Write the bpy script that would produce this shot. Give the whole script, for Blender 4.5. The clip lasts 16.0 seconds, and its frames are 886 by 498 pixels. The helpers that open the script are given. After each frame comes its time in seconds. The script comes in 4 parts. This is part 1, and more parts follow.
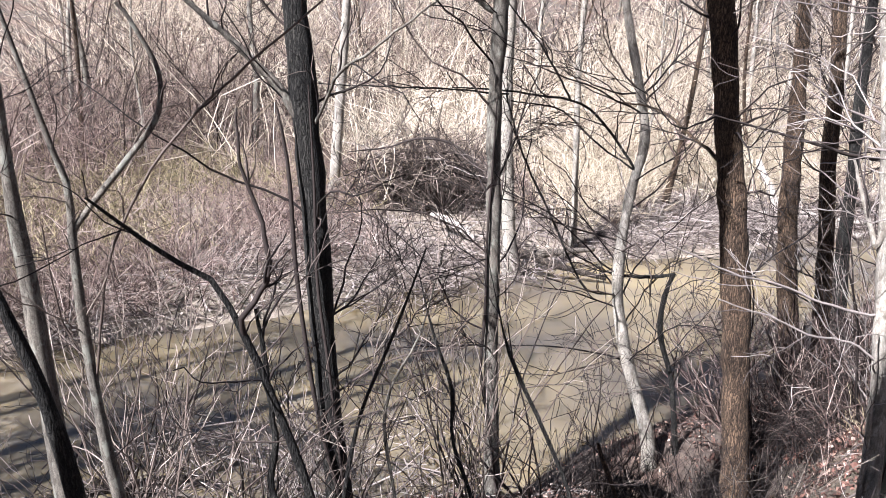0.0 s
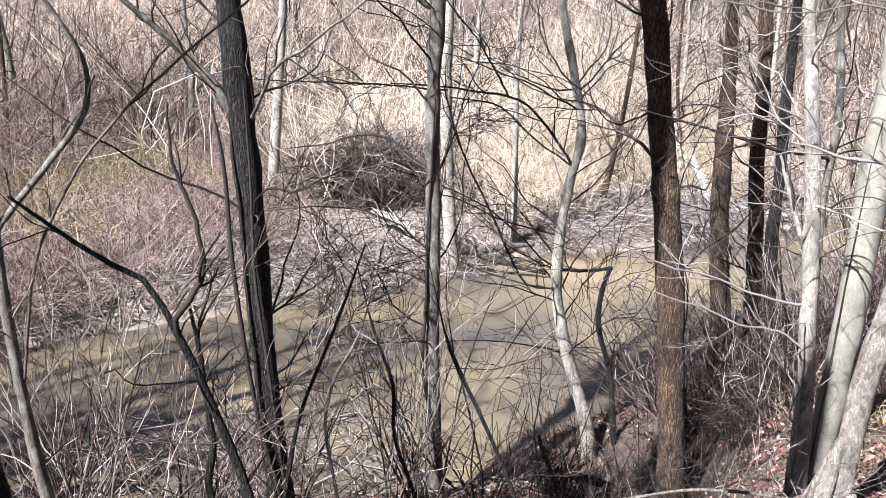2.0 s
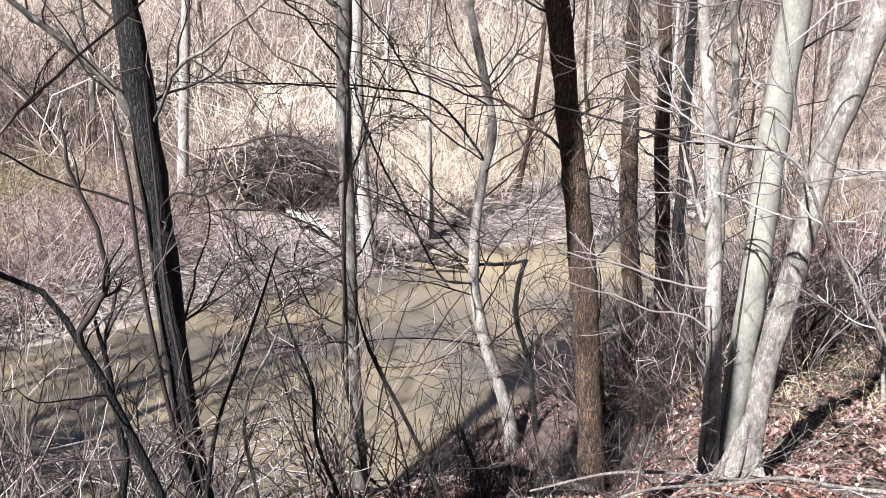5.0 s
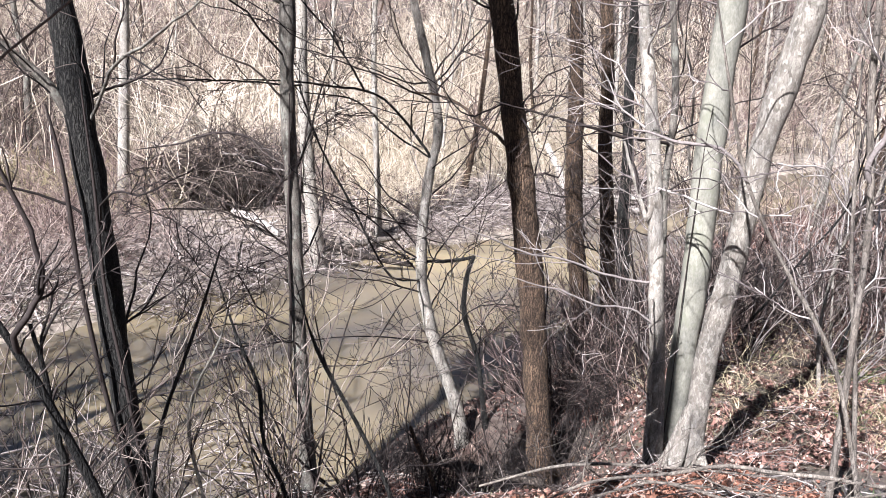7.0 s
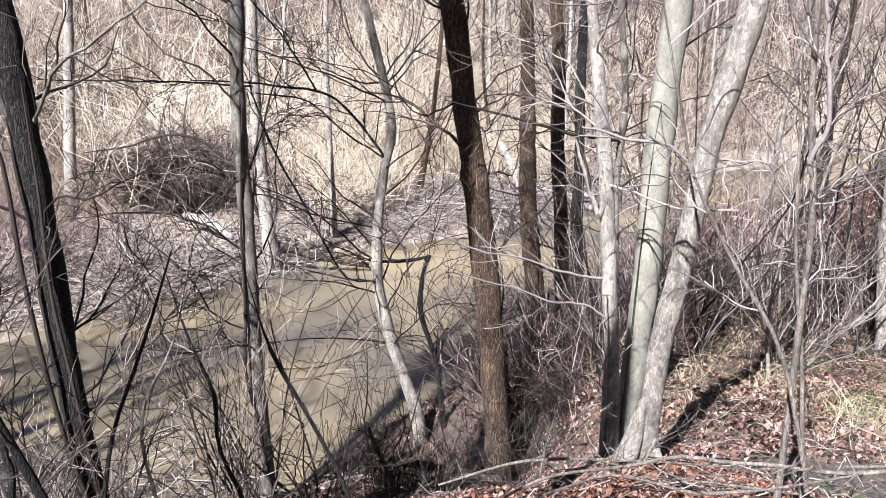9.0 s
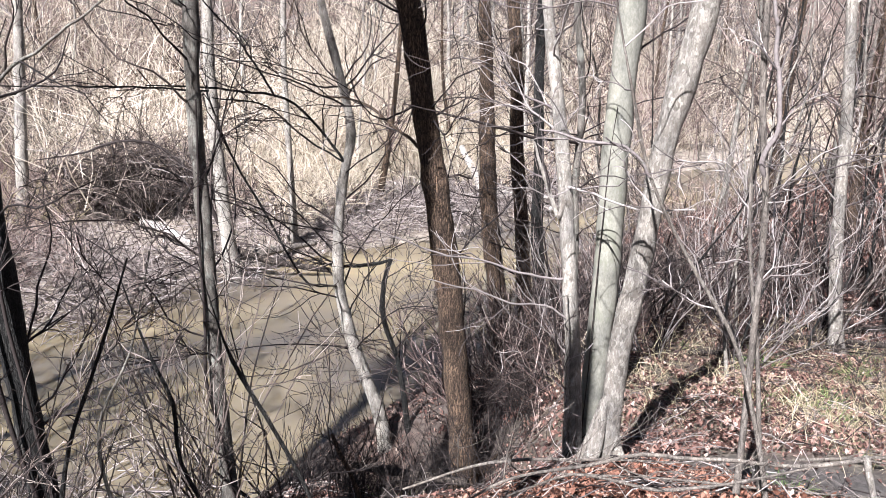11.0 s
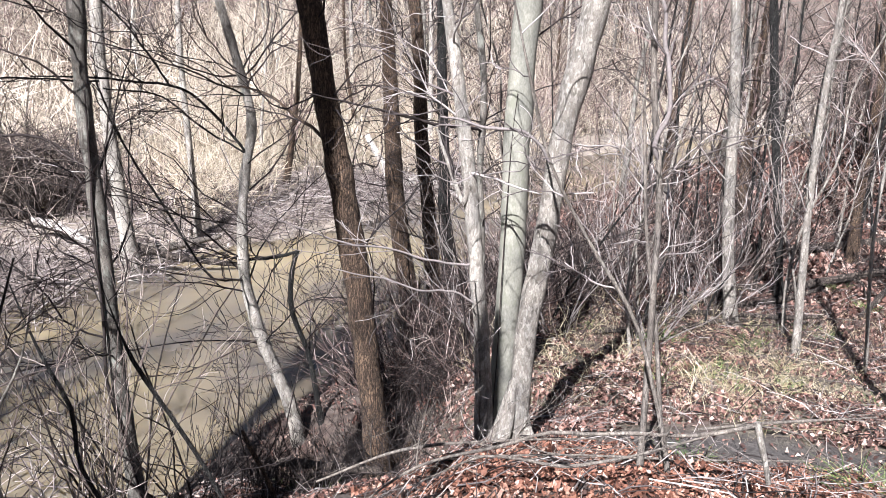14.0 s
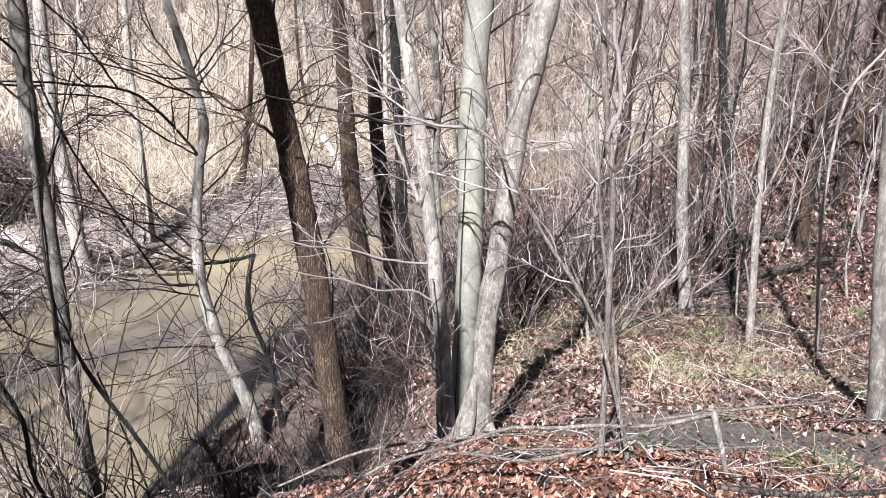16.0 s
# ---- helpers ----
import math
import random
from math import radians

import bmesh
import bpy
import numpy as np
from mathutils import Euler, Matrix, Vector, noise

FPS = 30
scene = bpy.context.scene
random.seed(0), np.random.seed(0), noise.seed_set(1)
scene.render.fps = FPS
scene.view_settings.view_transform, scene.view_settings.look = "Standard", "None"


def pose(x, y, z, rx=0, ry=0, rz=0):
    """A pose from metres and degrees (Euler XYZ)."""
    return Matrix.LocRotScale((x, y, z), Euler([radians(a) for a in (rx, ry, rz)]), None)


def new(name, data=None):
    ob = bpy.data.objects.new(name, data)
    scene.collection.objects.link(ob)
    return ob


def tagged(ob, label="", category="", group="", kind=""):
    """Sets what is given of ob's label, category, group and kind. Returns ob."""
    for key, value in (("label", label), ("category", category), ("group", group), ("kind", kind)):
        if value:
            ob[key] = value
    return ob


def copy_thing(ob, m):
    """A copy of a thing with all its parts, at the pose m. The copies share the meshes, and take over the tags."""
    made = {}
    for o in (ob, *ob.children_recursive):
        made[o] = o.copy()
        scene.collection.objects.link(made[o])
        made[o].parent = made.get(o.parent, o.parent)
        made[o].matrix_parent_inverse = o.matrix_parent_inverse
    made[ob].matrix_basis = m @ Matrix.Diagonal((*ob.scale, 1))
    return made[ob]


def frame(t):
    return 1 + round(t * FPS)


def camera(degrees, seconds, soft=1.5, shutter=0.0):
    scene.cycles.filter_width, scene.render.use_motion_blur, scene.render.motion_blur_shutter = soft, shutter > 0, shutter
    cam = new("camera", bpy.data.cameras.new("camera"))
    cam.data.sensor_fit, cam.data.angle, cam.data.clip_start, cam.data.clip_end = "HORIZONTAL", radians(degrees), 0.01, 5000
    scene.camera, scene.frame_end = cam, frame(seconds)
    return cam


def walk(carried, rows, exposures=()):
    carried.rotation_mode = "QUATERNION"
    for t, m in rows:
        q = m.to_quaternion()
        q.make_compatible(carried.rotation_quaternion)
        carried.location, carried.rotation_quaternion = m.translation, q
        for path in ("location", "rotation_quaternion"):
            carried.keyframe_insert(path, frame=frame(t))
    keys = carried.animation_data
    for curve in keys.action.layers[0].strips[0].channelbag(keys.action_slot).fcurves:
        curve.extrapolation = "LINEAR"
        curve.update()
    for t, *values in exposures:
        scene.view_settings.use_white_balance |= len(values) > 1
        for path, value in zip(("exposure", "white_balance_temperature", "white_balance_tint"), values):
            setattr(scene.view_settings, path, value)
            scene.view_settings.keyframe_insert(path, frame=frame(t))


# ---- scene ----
cam = camera(57.56, 16.0, soft=0.5)
EYE = 6.3  # the eye above the water
# seconds, x, y, z from the first eye, yaw, pitch, roll
ROWS = [
    (0.0, 0.0000, 0.0000, 0.0000, 0.58, -16.10, -2.01),
    (0.5, 0.0079, -0.0002, -0.0002, -0.95, -16.14, -2.15),
    (1.0, 0.0143, -0.0002, 0.0005, -2.19, -16.01, -2.24),
    (1.5, 0.0195, -0.0007, -0.0002, -3.16, -16.15, -2.51),
    (2.0, 0.0216, -0.0010, -0.0005, -3.56, -16.20, -2.51),
    (2.5, 0.0242, -0.0011, -0.0004, -4.20, -16.18, -2.14),
    (3.0, 0.0290, -0.0016, -0.0004, -5.14, -16.19, -2.22),
    (3.5, 0.0338, -0.0022, -0.0007, -6.14, -16.23, -2.01),
    (4.0, 0.0393, -0.0028, -0.0004, -7.23, -16.17, -2.12),
    (4.5, 0.0450, -0.0035, 0.0001, -8.39, -16.08, -2.05),
    (5.0, 0.0514, -0.0047, -0.0001, -9.71, -16.12, -1.97),
    (7.5, 0.0756, -0.0103, -0.0006, -14.51, -16.22, -2.42),
    (8.0, 0.0810, -0.0118, -0.0008, -15.65, -16.25, -2.36),
    (8.5, 0.0822, -0.0118, 0.0004, -15.91, -16.01, -2.23),
    (9.0, 0.0855, -0.0129, 0.0001, -16.62, -16.08, -2.21),
    (11.5, 0.1012, -0.0176, 0.0025, -19.96, -15.59, -1.95),
    (12.0, 0.1040, -0.0183, 0.0037, -20.56, -15.35, -1.81),
    (12.5, 0.1095, -0.0207, 0.0030, -21.70, -15.50, -1.99),
    (13.0, 0.1153, -0.0240, 0.0004, -22.99, -16.02, -2.03),
    (13.5, 0.1223, -0.0272, 0.0000, -24.49, -16.10, -2.11),
    (14.0, 0.1292, -0.0309, -0.0011, -26.05, -16.32, -2.10),
    (14.5, 0.1336, -0.0333, -0.0016, -27.05, -16.41, -2.05),
    (15.0, 0.1358, -0.0346, -0.0019, -27.60, -16.48, -1.89),
    (15.5, 0.1408, -0.0372, -0.0013, -28.79, -16.36, -1.67),
    (16.0, 0.1425, -0.0381, -0.0011, -29.23, -16.31, -1.50),
]
walk(cam, [(t, pose(x, y, EYE + z, 90 + pitch, roll, yaw)) for t, x, y, z, yaw, pitch, roll in ROWS],
     [(0.0, 1.97, 5830, 16), (16.0, 1.82, 5780, 15)])

# ---- light ----
SUN_WAY = Vector((0.73, 0.68, -1.0)).normalized()
sun_data = bpy.data.lights.new("sun", "SUN")
sun_data.energy, sun_data.angle, sun_data.color = 5.2, radians(0.53), (1.0, 0.96, 0.91)
sun = new("sun", sun_data)
sun.rotation_euler = SUN_WAY.to_track_quat("-Z", "Y").to_euler()
world = bpy.data.worlds.new("sky")
scene.world = world
world.use_nodes = True
wn = world.node_tree
sky = wn.nodes.new("ShaderNodeTexSky")
sky.sky_type, sky.sun_disc = "NISHITA", False
sky.sun_elevation = math.asin(-SUN_WAY.z)
sky.sun_rotation = math.atan2(-SUN_WAY.x, -SUN_WAY.y)
wn.links.new(sky.outputs[0], wn.nodes["Background"].inputs[0])
wn.nodes["Background"].inputs[1].default_value = 0.021

# ---- materials ----
def nodes_of(name, rough=0.85):
    m = bpy.data.materials.new(name)
    m.use_nodes = True
    nt = m.node_tree
    b = nt.nodes["Principled BSDF"]
    b.inputs["Roughness"].default_value = rough
    b.inputs["Specular IOR Level"].default_value = 0.25
    return m, nt, b


def ramp(nt, stops, fac):
    r = nt.nodes.new("ShaderNodeValToRGB")
    e = r.color_ramp.elements
    while len(e) < len(stops):
        e.new(0.5)
    for k, (p, c) in enumerate(stops):
        e[k].position, e[k].color = p, (*c, 1)
    nt.links.new(fac, r.inputs[0])
    return r.outputs[0]


def coords(nt, scale, stretch=(1, 1, 1), where="Object"):
    tc = nt.nodes.new("ShaderNodeTexCoord")
    mp = nt.nodes.new("ShaderNodeMapping")
    mp.inputs["Scale"].default_value = [scale * s for s in stretch]
    nt.links.new(tc.outputs[where], mp.inputs[0])
    return mp.outputs[0]


def tex(nt, vec, kind="ShaderNodeTexNoise", scale=1.0, detail=4.0, rough=0.6):
    n = nt.nodes.new(kind)
    n.inputs["Scale"].default_value = scale
    if kind == "ShaderNodeTexNoise":
        n.inputs["Detail"].default_value, n.inputs["Roughness"].default_value = detail, rough
    nt.links.new(vec, n.inputs["Vector"])
    return n


def mix(nt, fac, a, b, how="MIX"):
    m = nt.nodes.new("ShaderNodeMix")
    m.data_type, m.blend_type = "RGBA", how
    for sock, v in ((m.inputs[0], fac), (m.inputs[6], a), (m.inputs[7], b)):
        if isinstance(v, (int, float)):
            sock.default_value = v
        elif isinstance(v, tuple):
            sock.default_value = (*v, 1)
        else:
            nt.links.new(v, sock)
    return m.outputs[2]


def bump(nt, b, height, strength, distance):
    n = nt.nodes.new("ShaderNodeBump")
    n.inputs["Strength"].default_value, n.inputs["Distance"].default_value = strength, distance
    nt.links.new(height, n.inputs["Height"])
    nt.links.new(n.outputs[0], b.inputs["Normal"])


def bark(name, dark, mid, light, scale=22.0, stretch=0.16, depth=0.02, lichen=None, edge=0.12, plates=0.35, crack=1.0, patch_scale=7.0, contrast=0.62):
    """Bark: plates or ridges parted by cracks, each of its own shade, with blotches, fine grain and lichen."""
    m, nt, b = nodes_of(name, 0.9)
    v = coords(nt, 1.0, (1, 1, stretch))
    # bend the cracks so that they wander
    warp = tex(nt, coords(nt, 1.0, (1, 1, 0.5)), scale=scale * 0.55, detail=3)
    add = nt.nodes.new("ShaderNodeVectorMath")
    add.operation = "MULTIPLY_ADD"
    add.inputs[1].default_value = (0.05, 0.05, 0.05)
    nt.links.new(warp.outputs["Color"], add.inputs[0])
    nt.links.new(v, add.inputs[2])
    cells = tex(nt, add.outputs[0], "ShaderNodeTexVoronoi", scale=scale)
    cracks = tex(nt, add.outputs[0], "ShaderNodeTexVoronoi", scale=scale)
    cracks.feature = "DISTANCE_TO_EDGE"
    fine = tex(nt, coords(nt, 1.0, (1, 1, 0.5)), scale=scale * 4, detail=6, rough=0.75)
    ridge = ramp(nt, [(0.0, (1 - crack,) * 3), (edge, (1 - crack * 0.25,) * 3), (edge * 3, (1, 1, 1))], cracks.outputs["Distance"])
    shade = mix(nt, plates, fine.outputs["Fac"], cells.outputs["Color"])
    tone = ramp(nt, [(0.28, dark), (0.5, mid), (0.72, light)], shade)
    col = mix(nt, ridge, tuple(c * 0.7 for c in dark), tone)
    big = tex(nt, coords(nt, 1.0, (1, 1, 0.45)), scale=5.0, detail=6, rough=0.65)
    col = mix(nt, 1.0, col, ramp(nt, [(0.35, (contrast,) * 3), (0.65, (1.15, 1.13, 1.08))], big.outputs["Fac"]), "MULTIPLY")
    if lichen:
        li = tex(nt, coords(nt, 1.0, (1, 1, 0.6)), scale=patch_scale, detail=9, rough=0.75)
        col = mix(nt, ramp(nt, [(0.53, (0, 0, 0)), (0.60, (0.8, 0.8, 0.8))], li.outputs["Fac"]), col, lichen)
    nt.links.new(col, b.inputs["Base Color"])
    hgt = mix(nt, 0.35, ridge, fine.outputs["Fac"])
    bump(nt, b, hgt, 0.9, depth)
    return m


def by_island(name, stops, rough=0.8, grain=60.0):
    """Many small pieces, each with a shade of its own, and a fine grain."""
    m, nt, b = nodes_of(name, rough)
    geo = nt.nodes.new("ShaderNodeNewGeometry")
    col = ramp(nt, stops, geo.outputs["Random Per Island"])
    n = tex(nt, coords(nt, 1.0), scale=grain, detail=3)
    col = mix(nt, 1.0, col, ramp(nt, [(0.3, (0.7, 0.7, 0.7)), (0.7, (1.2, 1.2, 1.2))], n.outputs["Fac"]), "MULTIPLY")
    nt.links.new(col, b.inputs["Base Color"])
    return m


BARK_DARK = bark("dark_ridged_bark", (0.010, 0.0095, 0.0085), (0.036, 0.034, 0.030), (0.12, 0.117, 0.103), 50, 0.12, 0.03, None, 0.2, 0.2)
BARK_BROWN = bark("brown_ridged_bark", (0.022, 0.015, 0.010), (0.125, 0.084, 0.056), (0.38, 0.265, 0.17), 50, 0.12, 0.035, None, 0.15, 0.15)
BARK_GREY = bark("grey_bark", (0.045, 0.040, 0.034), (0.145, 0.130, 0.110), (0.31, 0.285, 0.25), 60, 0.22, 0.008, (0.235, 0.235, 0.195), 0.03, 0.2, 0.7, 9.0, 0.5)
BARK_PALE = bark("pale_flaking_bark", (0.14, 0.122, 0.10), (0.35, 0.322, 0.28), (0.56, 0.53, 0.475), 70, 0.3, 0.012, (0.13, 0.11, 0.088), 0.06, 0.3, 0.4, 12.0, 0.5)
BARK_BEECH = bark("smooth_beech_bark", (0.145, 0.141, 0.113), (0.215, 0.21, 0.173), (0.30, 0.293, 0.25), 14, 1.5, 0.003, (0.165, 0.166, 0.122), 0.01, 0.1, 0.06, 4.0, 0.6)
BARK_ASH = bark("scaly_pale_bark", (0.12, 0.104, 0.085), (0.30, 0.273, 0.235), (0.50, 0.47, 0.415), 60, 0.40, 0.016, (0.185, 0.16, 0.132), 0.06, 0.4, 0.5, 10.0, 0.5)
BARK_STICK = bark("weathered_branch_bark", (0.055, 0.046, 0.038), (0.15, 0.130, 0.110), (0.29, 0.26, 0.225), 50, 0.2, 0.006, None, 0.03, 0.3)
TWIG_DARK = by_island("dark_twig_bark", [(0.0, (0.010, 0.0075, 0.0068)), (0.55, (0.026, 0.0195, 0.017)), (0.85, (0.070, 0.054, 0.046)), (1.0, (0.20, 0.163, 0.14))])
TWIG_MID = by_island("grey_brown_twig_bark", [(0.0, (0.018, 0.013, 0.011)), (0.45, (0.062, 0.046, 0.038)), (0.8, (0.16, 0.126, 0.104)), (1.0, (0.36, 0.30, 0.255))])
TWIG_PALE = by_island("pale_twig_bark", [(0.0, (0.05, 0.041, 0.038)), (0.5, (0.14, 0.118, 0.108)), (1.0, (0.44, 0.395, 0.36))])
BRUSH = by_island("dry_brush_stems", [(0.0, (0.13, 0.098, 0.07)), (0.25, (0.30, 0.24, 0.178)), (0.55, (0.56, 0.48, 0.37)), (1.0, (0.78, 0.70, 0.565))])
BRUSH_RED = by_island("reddish_brush_stems", [(0.0, (0.035, 0.023, 0.02)), (0.4, (0.12, 0.080, 0.068)), (0.75, (0.30, 0.222, 0.19)), (1.0, (0.60, 0.50, 0.43))])
TWIG_RED = by_island("reddish_twig_bark", [(0.0, (0.020, 0.014, 0.012)), (0.45, (0.075, 0.049, 0.042)), (0.8, (0.19, 0.138, 0.118)), (1.0, (0.42, 0.345, 0.295))])
BRUSH_OLIVE = by_island("olive_brush_stems", [(0.0, (0.07, 0.056, 0.028)), (0.45, (0.20, 0.168, 0.09)), (0.8, (0.38, 0.32, 0.19)), (1.0, (0.58, 0.50, 0.34))])
STRAW = by_island("dry_straw", [(0.0, (0.26, 0.205, 0.14)), (0.45, (0.52, 0.44, 0.322)), (1.0, (0.75, 0.665, 0.52))])
DRIFT = by_island("weathered_driftwood", [(0.0, (0.035, 0.026, 0.023)), (0.5, (0.155, 0.125, 0.112)), (1.0, (0.50, 0.44, 0.395))])
DRYGRASS = by_island("dry_bank_grass", [(0.0, (0.16, 0.13, 0.075)), (0.5, (0.34, 0.28, 0.17)), (1.0, (0.55, 0.48, 0.34))])
GRASS = by_island("green_grass_blades", [(0.0, (0.05, 0.09, 0.025)), (0.6, (0.10, 0.17, 0.04)), (1.0, (0.30, 0.30, 0.12))])
LEAF = by_island("dead_leaves", [(0.0, (0.022, 0.011, 0.008)), (0.3, (0.075, 0.037, 0.028)), (0.6, (0.165, 0.085, 0.064)), (0.85, (0.28, 0.178, 0.138)), (1.0, (0.46, 0.37, 0.31))], 0.7, 30)
LEAF_OAK = by_island("dead_oak_leaves", [(0.0, (0.026, 0.011, 0.007)), (0.3, (0.095, 0.039, 0.023)), (0.6, (0.20, 0.088, 0.055)), (0.88, (0.32, 0.178, 0.122)), (1.0, (0.46, 0.355, 0.295))], 0.7, 30)
LEAF_PALE = by_island("bleached_dead_leaves", [(0.0, (0.08, 0.058, 0.048)), (0.5, (0.28, 0.228, 0.198)), (1.0, (0.58, 0.51, 0.455))], 0.7, 30)
DEADWOOD = bark("bleached_dead_wood", (0.24, 0.21, 0.185), (0.46, 0.425, 0.385), (0.64, 0.61, 0.565), 30, 0.1, 0.01, None, 0.04, 0.4)
ROTTEN = bark("rotten_dark_wood", (0.02, 0.016, 0.013), (0.07, 0.055, 0.045), (0.2, 0.17, 0.14), 24, 0.3, 0.03)


def make_soil():
    m, nt, b = nodes_of("soil_and_litter", 0.95)
    v = coords(nt, 1.0)
    cells = tex(nt, v, "ShaderNodeTexVoronoi", scale=14.0)
    leaf = ramp(nt, [(0.0, (0.026, 0.016, 0.013)), (0.35, (0.068, 0.042, 0.032)), (0.7, (0.135, 0.092, 0.071)), (1.0, (0.26, 0.20, 0.16))], cells.outputs["Color"])
    mud = ramp(nt, [(0.3, (0.038, 0.030, 0.025)), (0.7, (0.115, 0.094, 0.077))], tex(nt, v, scale=5, detail=8, rough=0.7).outputs["Fac"])
    col = mix(nt, ramp(nt, [(0.42, (0, 0, 0)), (0.55, (1, 1, 1))], tex(nt, v, scale=0.55, detail=6).outputs["Fac"]), leaf, mud)
    # the flood plain across the creek: bleached silt, straw and litter
    silt = ramp(nt, [(0.28, (0.10, 0.080, 0.062)), (0.5, (0.25, 0.21, 0.165)), (0.72, (0.46, 0.40, 0.325))], tex(nt, v, scale=4.5, detail=9, rough=0.75).outputs["Fac"])
    att = nt.nodes.new("ShaderNodeAttribute")
    att.attribute_name = "plain"
    col = mix(nt, att.outputs["Fac"], col, silt)
    moss = nt.nodes.new("ShaderNodeAttribute")
    moss.attribute_name = "turf"
    tn = tex(nt, v, scale=3.0, detail=8, rough=0.75)
    turf = ramp(nt, [(0.35, (0.085, 0.08, 0.045)), (0.5, (0.19, 0.165, 0.10)), (0.65, (0.40, 0.34, 0.24))], tex(nt, v, scale=20, detail=5).outputs["Fac"])
    ml = nt.nodes.new("ShaderNodeMath")
    ml.operation = "MULTIPLY"
    nt.links.new(moss.outputs["Fac"], ml.inputs[0])
    nt.links.new(ramp(nt, [(0.45, (0, 0, 0)), (0.56, (1, 1, 1))], tn.outputs["Fac"]), ml.inputs[1])
    col = mix(nt, ml.outputs[0], col, turf)
    trod = nt.nodes.new("ShaderNodeAttribute")
    trod.attribute_name = "trodden"
    dirt = ramp(nt, [(0.3, (0.035, 0.031, 0.028)), (0.55, (0.085, 0.076, 0.068)), (0.75, (0.16, 0.145, 0.128))], tex(nt, v, scale=9, detail=9, rough=0.75).outputs["Fac"])
    col = mix(nt, trod.outputs["Fac"], col, dirt)
    nt.links.new(col, b.inputs["Base Color"])
    bump(nt, b, tex(nt, v, scale=16, detail=8, rough=0.7).outputs["Fac"], 1.0, 0.05)
    return m


def make_water():
    m, nt, b = nodes_of("muddy_creek_water", 0.06)
    v = coords(nt, 1.0)
    n = tex(nt, coords(nt, 1.0, (0.6, 1.3, 1)), scale=0.22, detail=4, rough=0.5)
    # shade and reflected sky are put into the greyer patches of this colour
    col = ramp(nt, [(0.36, (0.095, 0.083, 0.072)), (0.48, (0.142, 0.118, 0.082)), (0.62, (0.208, 0.170, 0.106))], n.outputs["Fac"])
    nt.links.new(col, b.inputs["Base Color"])
    b.inputs["IOR"].default_value = 1.33
    b.inputs["Subsurface Weight"].default_value = 0.7
    b.inputs["Subsurface Radius"].default_value = (1.0, 0.85, 0.55)
    b.inputs["Subsurface Scale"].default_value = 0.35
    b.inputs["Specular IOR Level"].default_value = 0.5
    w = tex(nt, coords(nt, 1.0, (1, 0.6, 1)), scale=7.0, detail=3)
    bump(nt, b, w.outputs["Fac"], 0.12, 0.02)
    return m


SOIL, WATER = make_soil(), make_water()


# ---- mesh tools ----
def mesh_from(name, verts, quads, mat, smooth=True):
    """A mesh from arrays of corners and four-sided faces."""
    me = bpy.data.meshes.new(name)
    verts, quads = np.asarray(verts, np.float32), np.asarray(quads, np.int32)
    me.vertices.add(len(verts))
    me.vertices.foreach_set("co", verts.ravel())
    me.loops.add(quads.size)
    me.loops.foreach_set("vertex_index", quads.ravel())
    me.polygons.add(len(quads))
    me.polygons.foreach_set("loop_start", np.arange(0, quads.size, 4, dtype=np.int32))
    me.polygons.foreach_set("use_smooth", np.full(len(quads), smooth))
    me.materials.append(mat)
    me.update(calc_edges=True)
    return me


def unit(v):
    return v / np.maximum(np.linalg.norm(v, axis=-1, keepdims=True), 1e-9)


def tubes(batches, sides):
    """Corners and faces of round, tapering rods. batches: pairs of lines (m, n, 3) and radii (m, n)."""
    vs, fs, start = [], [], 0
    ang = np.arange(sides) * 2 * np.pi / sides
    for P, R in batches:
        m, n, _ = P.shape
        tan = unit(np.gradient(P, axis=1))
        # the axis that each line runs along least
        ref = np.eye(3)[np.abs(tan).max(axis=1).argmin(axis=1)][:, None]
        a = unit(np.cross(tan, np.broadcast_to(ref, tan.shape)))
        b = np.cross(tan, a)
        ring = a[:, :, None] * np.cos(ang)[None, None, :, None] + b[:, :, None] * np.sin(ang)[None, None, :, None]
        vs.append((P[:, :, None] + ring * R[:, :, None, None]).reshape(-1, 3))
        idx = np.arange(m * n * sides).reshape(m, n, sides) + start
        nxt = np.roll(idx, -1, axis=2)
        fs.append(np.stack([idx[:, :-1], nxt[:, :-1], nxt[:, 1:], idx[:, 1:]], -1).reshape(-1, 4))
        start += m * n * sides
    return np.concatenate(vs), np.concatenate(fs)


def spline(ctrl, n):
    """n points with radii on a smooth line through the control points (x, y, z, radius)."""
    c = np.asarray(ctrl, float)
    c = np.vstack([2 * c[0] - c[1], c, 2 * c[-1] - c[-2]])
    s = np.r_[0, np.cumsum(np.linalg.norm(np.diff(c[:, :3], axis=0), axis=1) + 1e-6)]
    at = np.linspace(s[1], s[-2] - 1e-6, n)
    i = np.clip(np.searchsorted(s, at, side="right") - 1, 1, len(c) - 3)
    d = (s[i + 1] - s[i])[:, None]
    f = (at - s[i])[:, None] / d
    m1 = (c[i + 1] - c[i - 1]) / (s[i + 1] - s[i - 1])[:, None] * d
    m2 = (c[i + 2] - c[i]) / (s[i + 2] - s[i])[:, None] * d
    out = (2 * f ** 3 - 3 * f ** 2 + 1) * c[i] + (f ** 3 - 2 * f ** 2 + f) * m1 + (3 * f ** 2 - 2 * f ** 3) * c[i + 1] + (f ** 3 - f ** 2) * m2
    return out[:, :3], np.maximum(out[:, 3], 0.002)


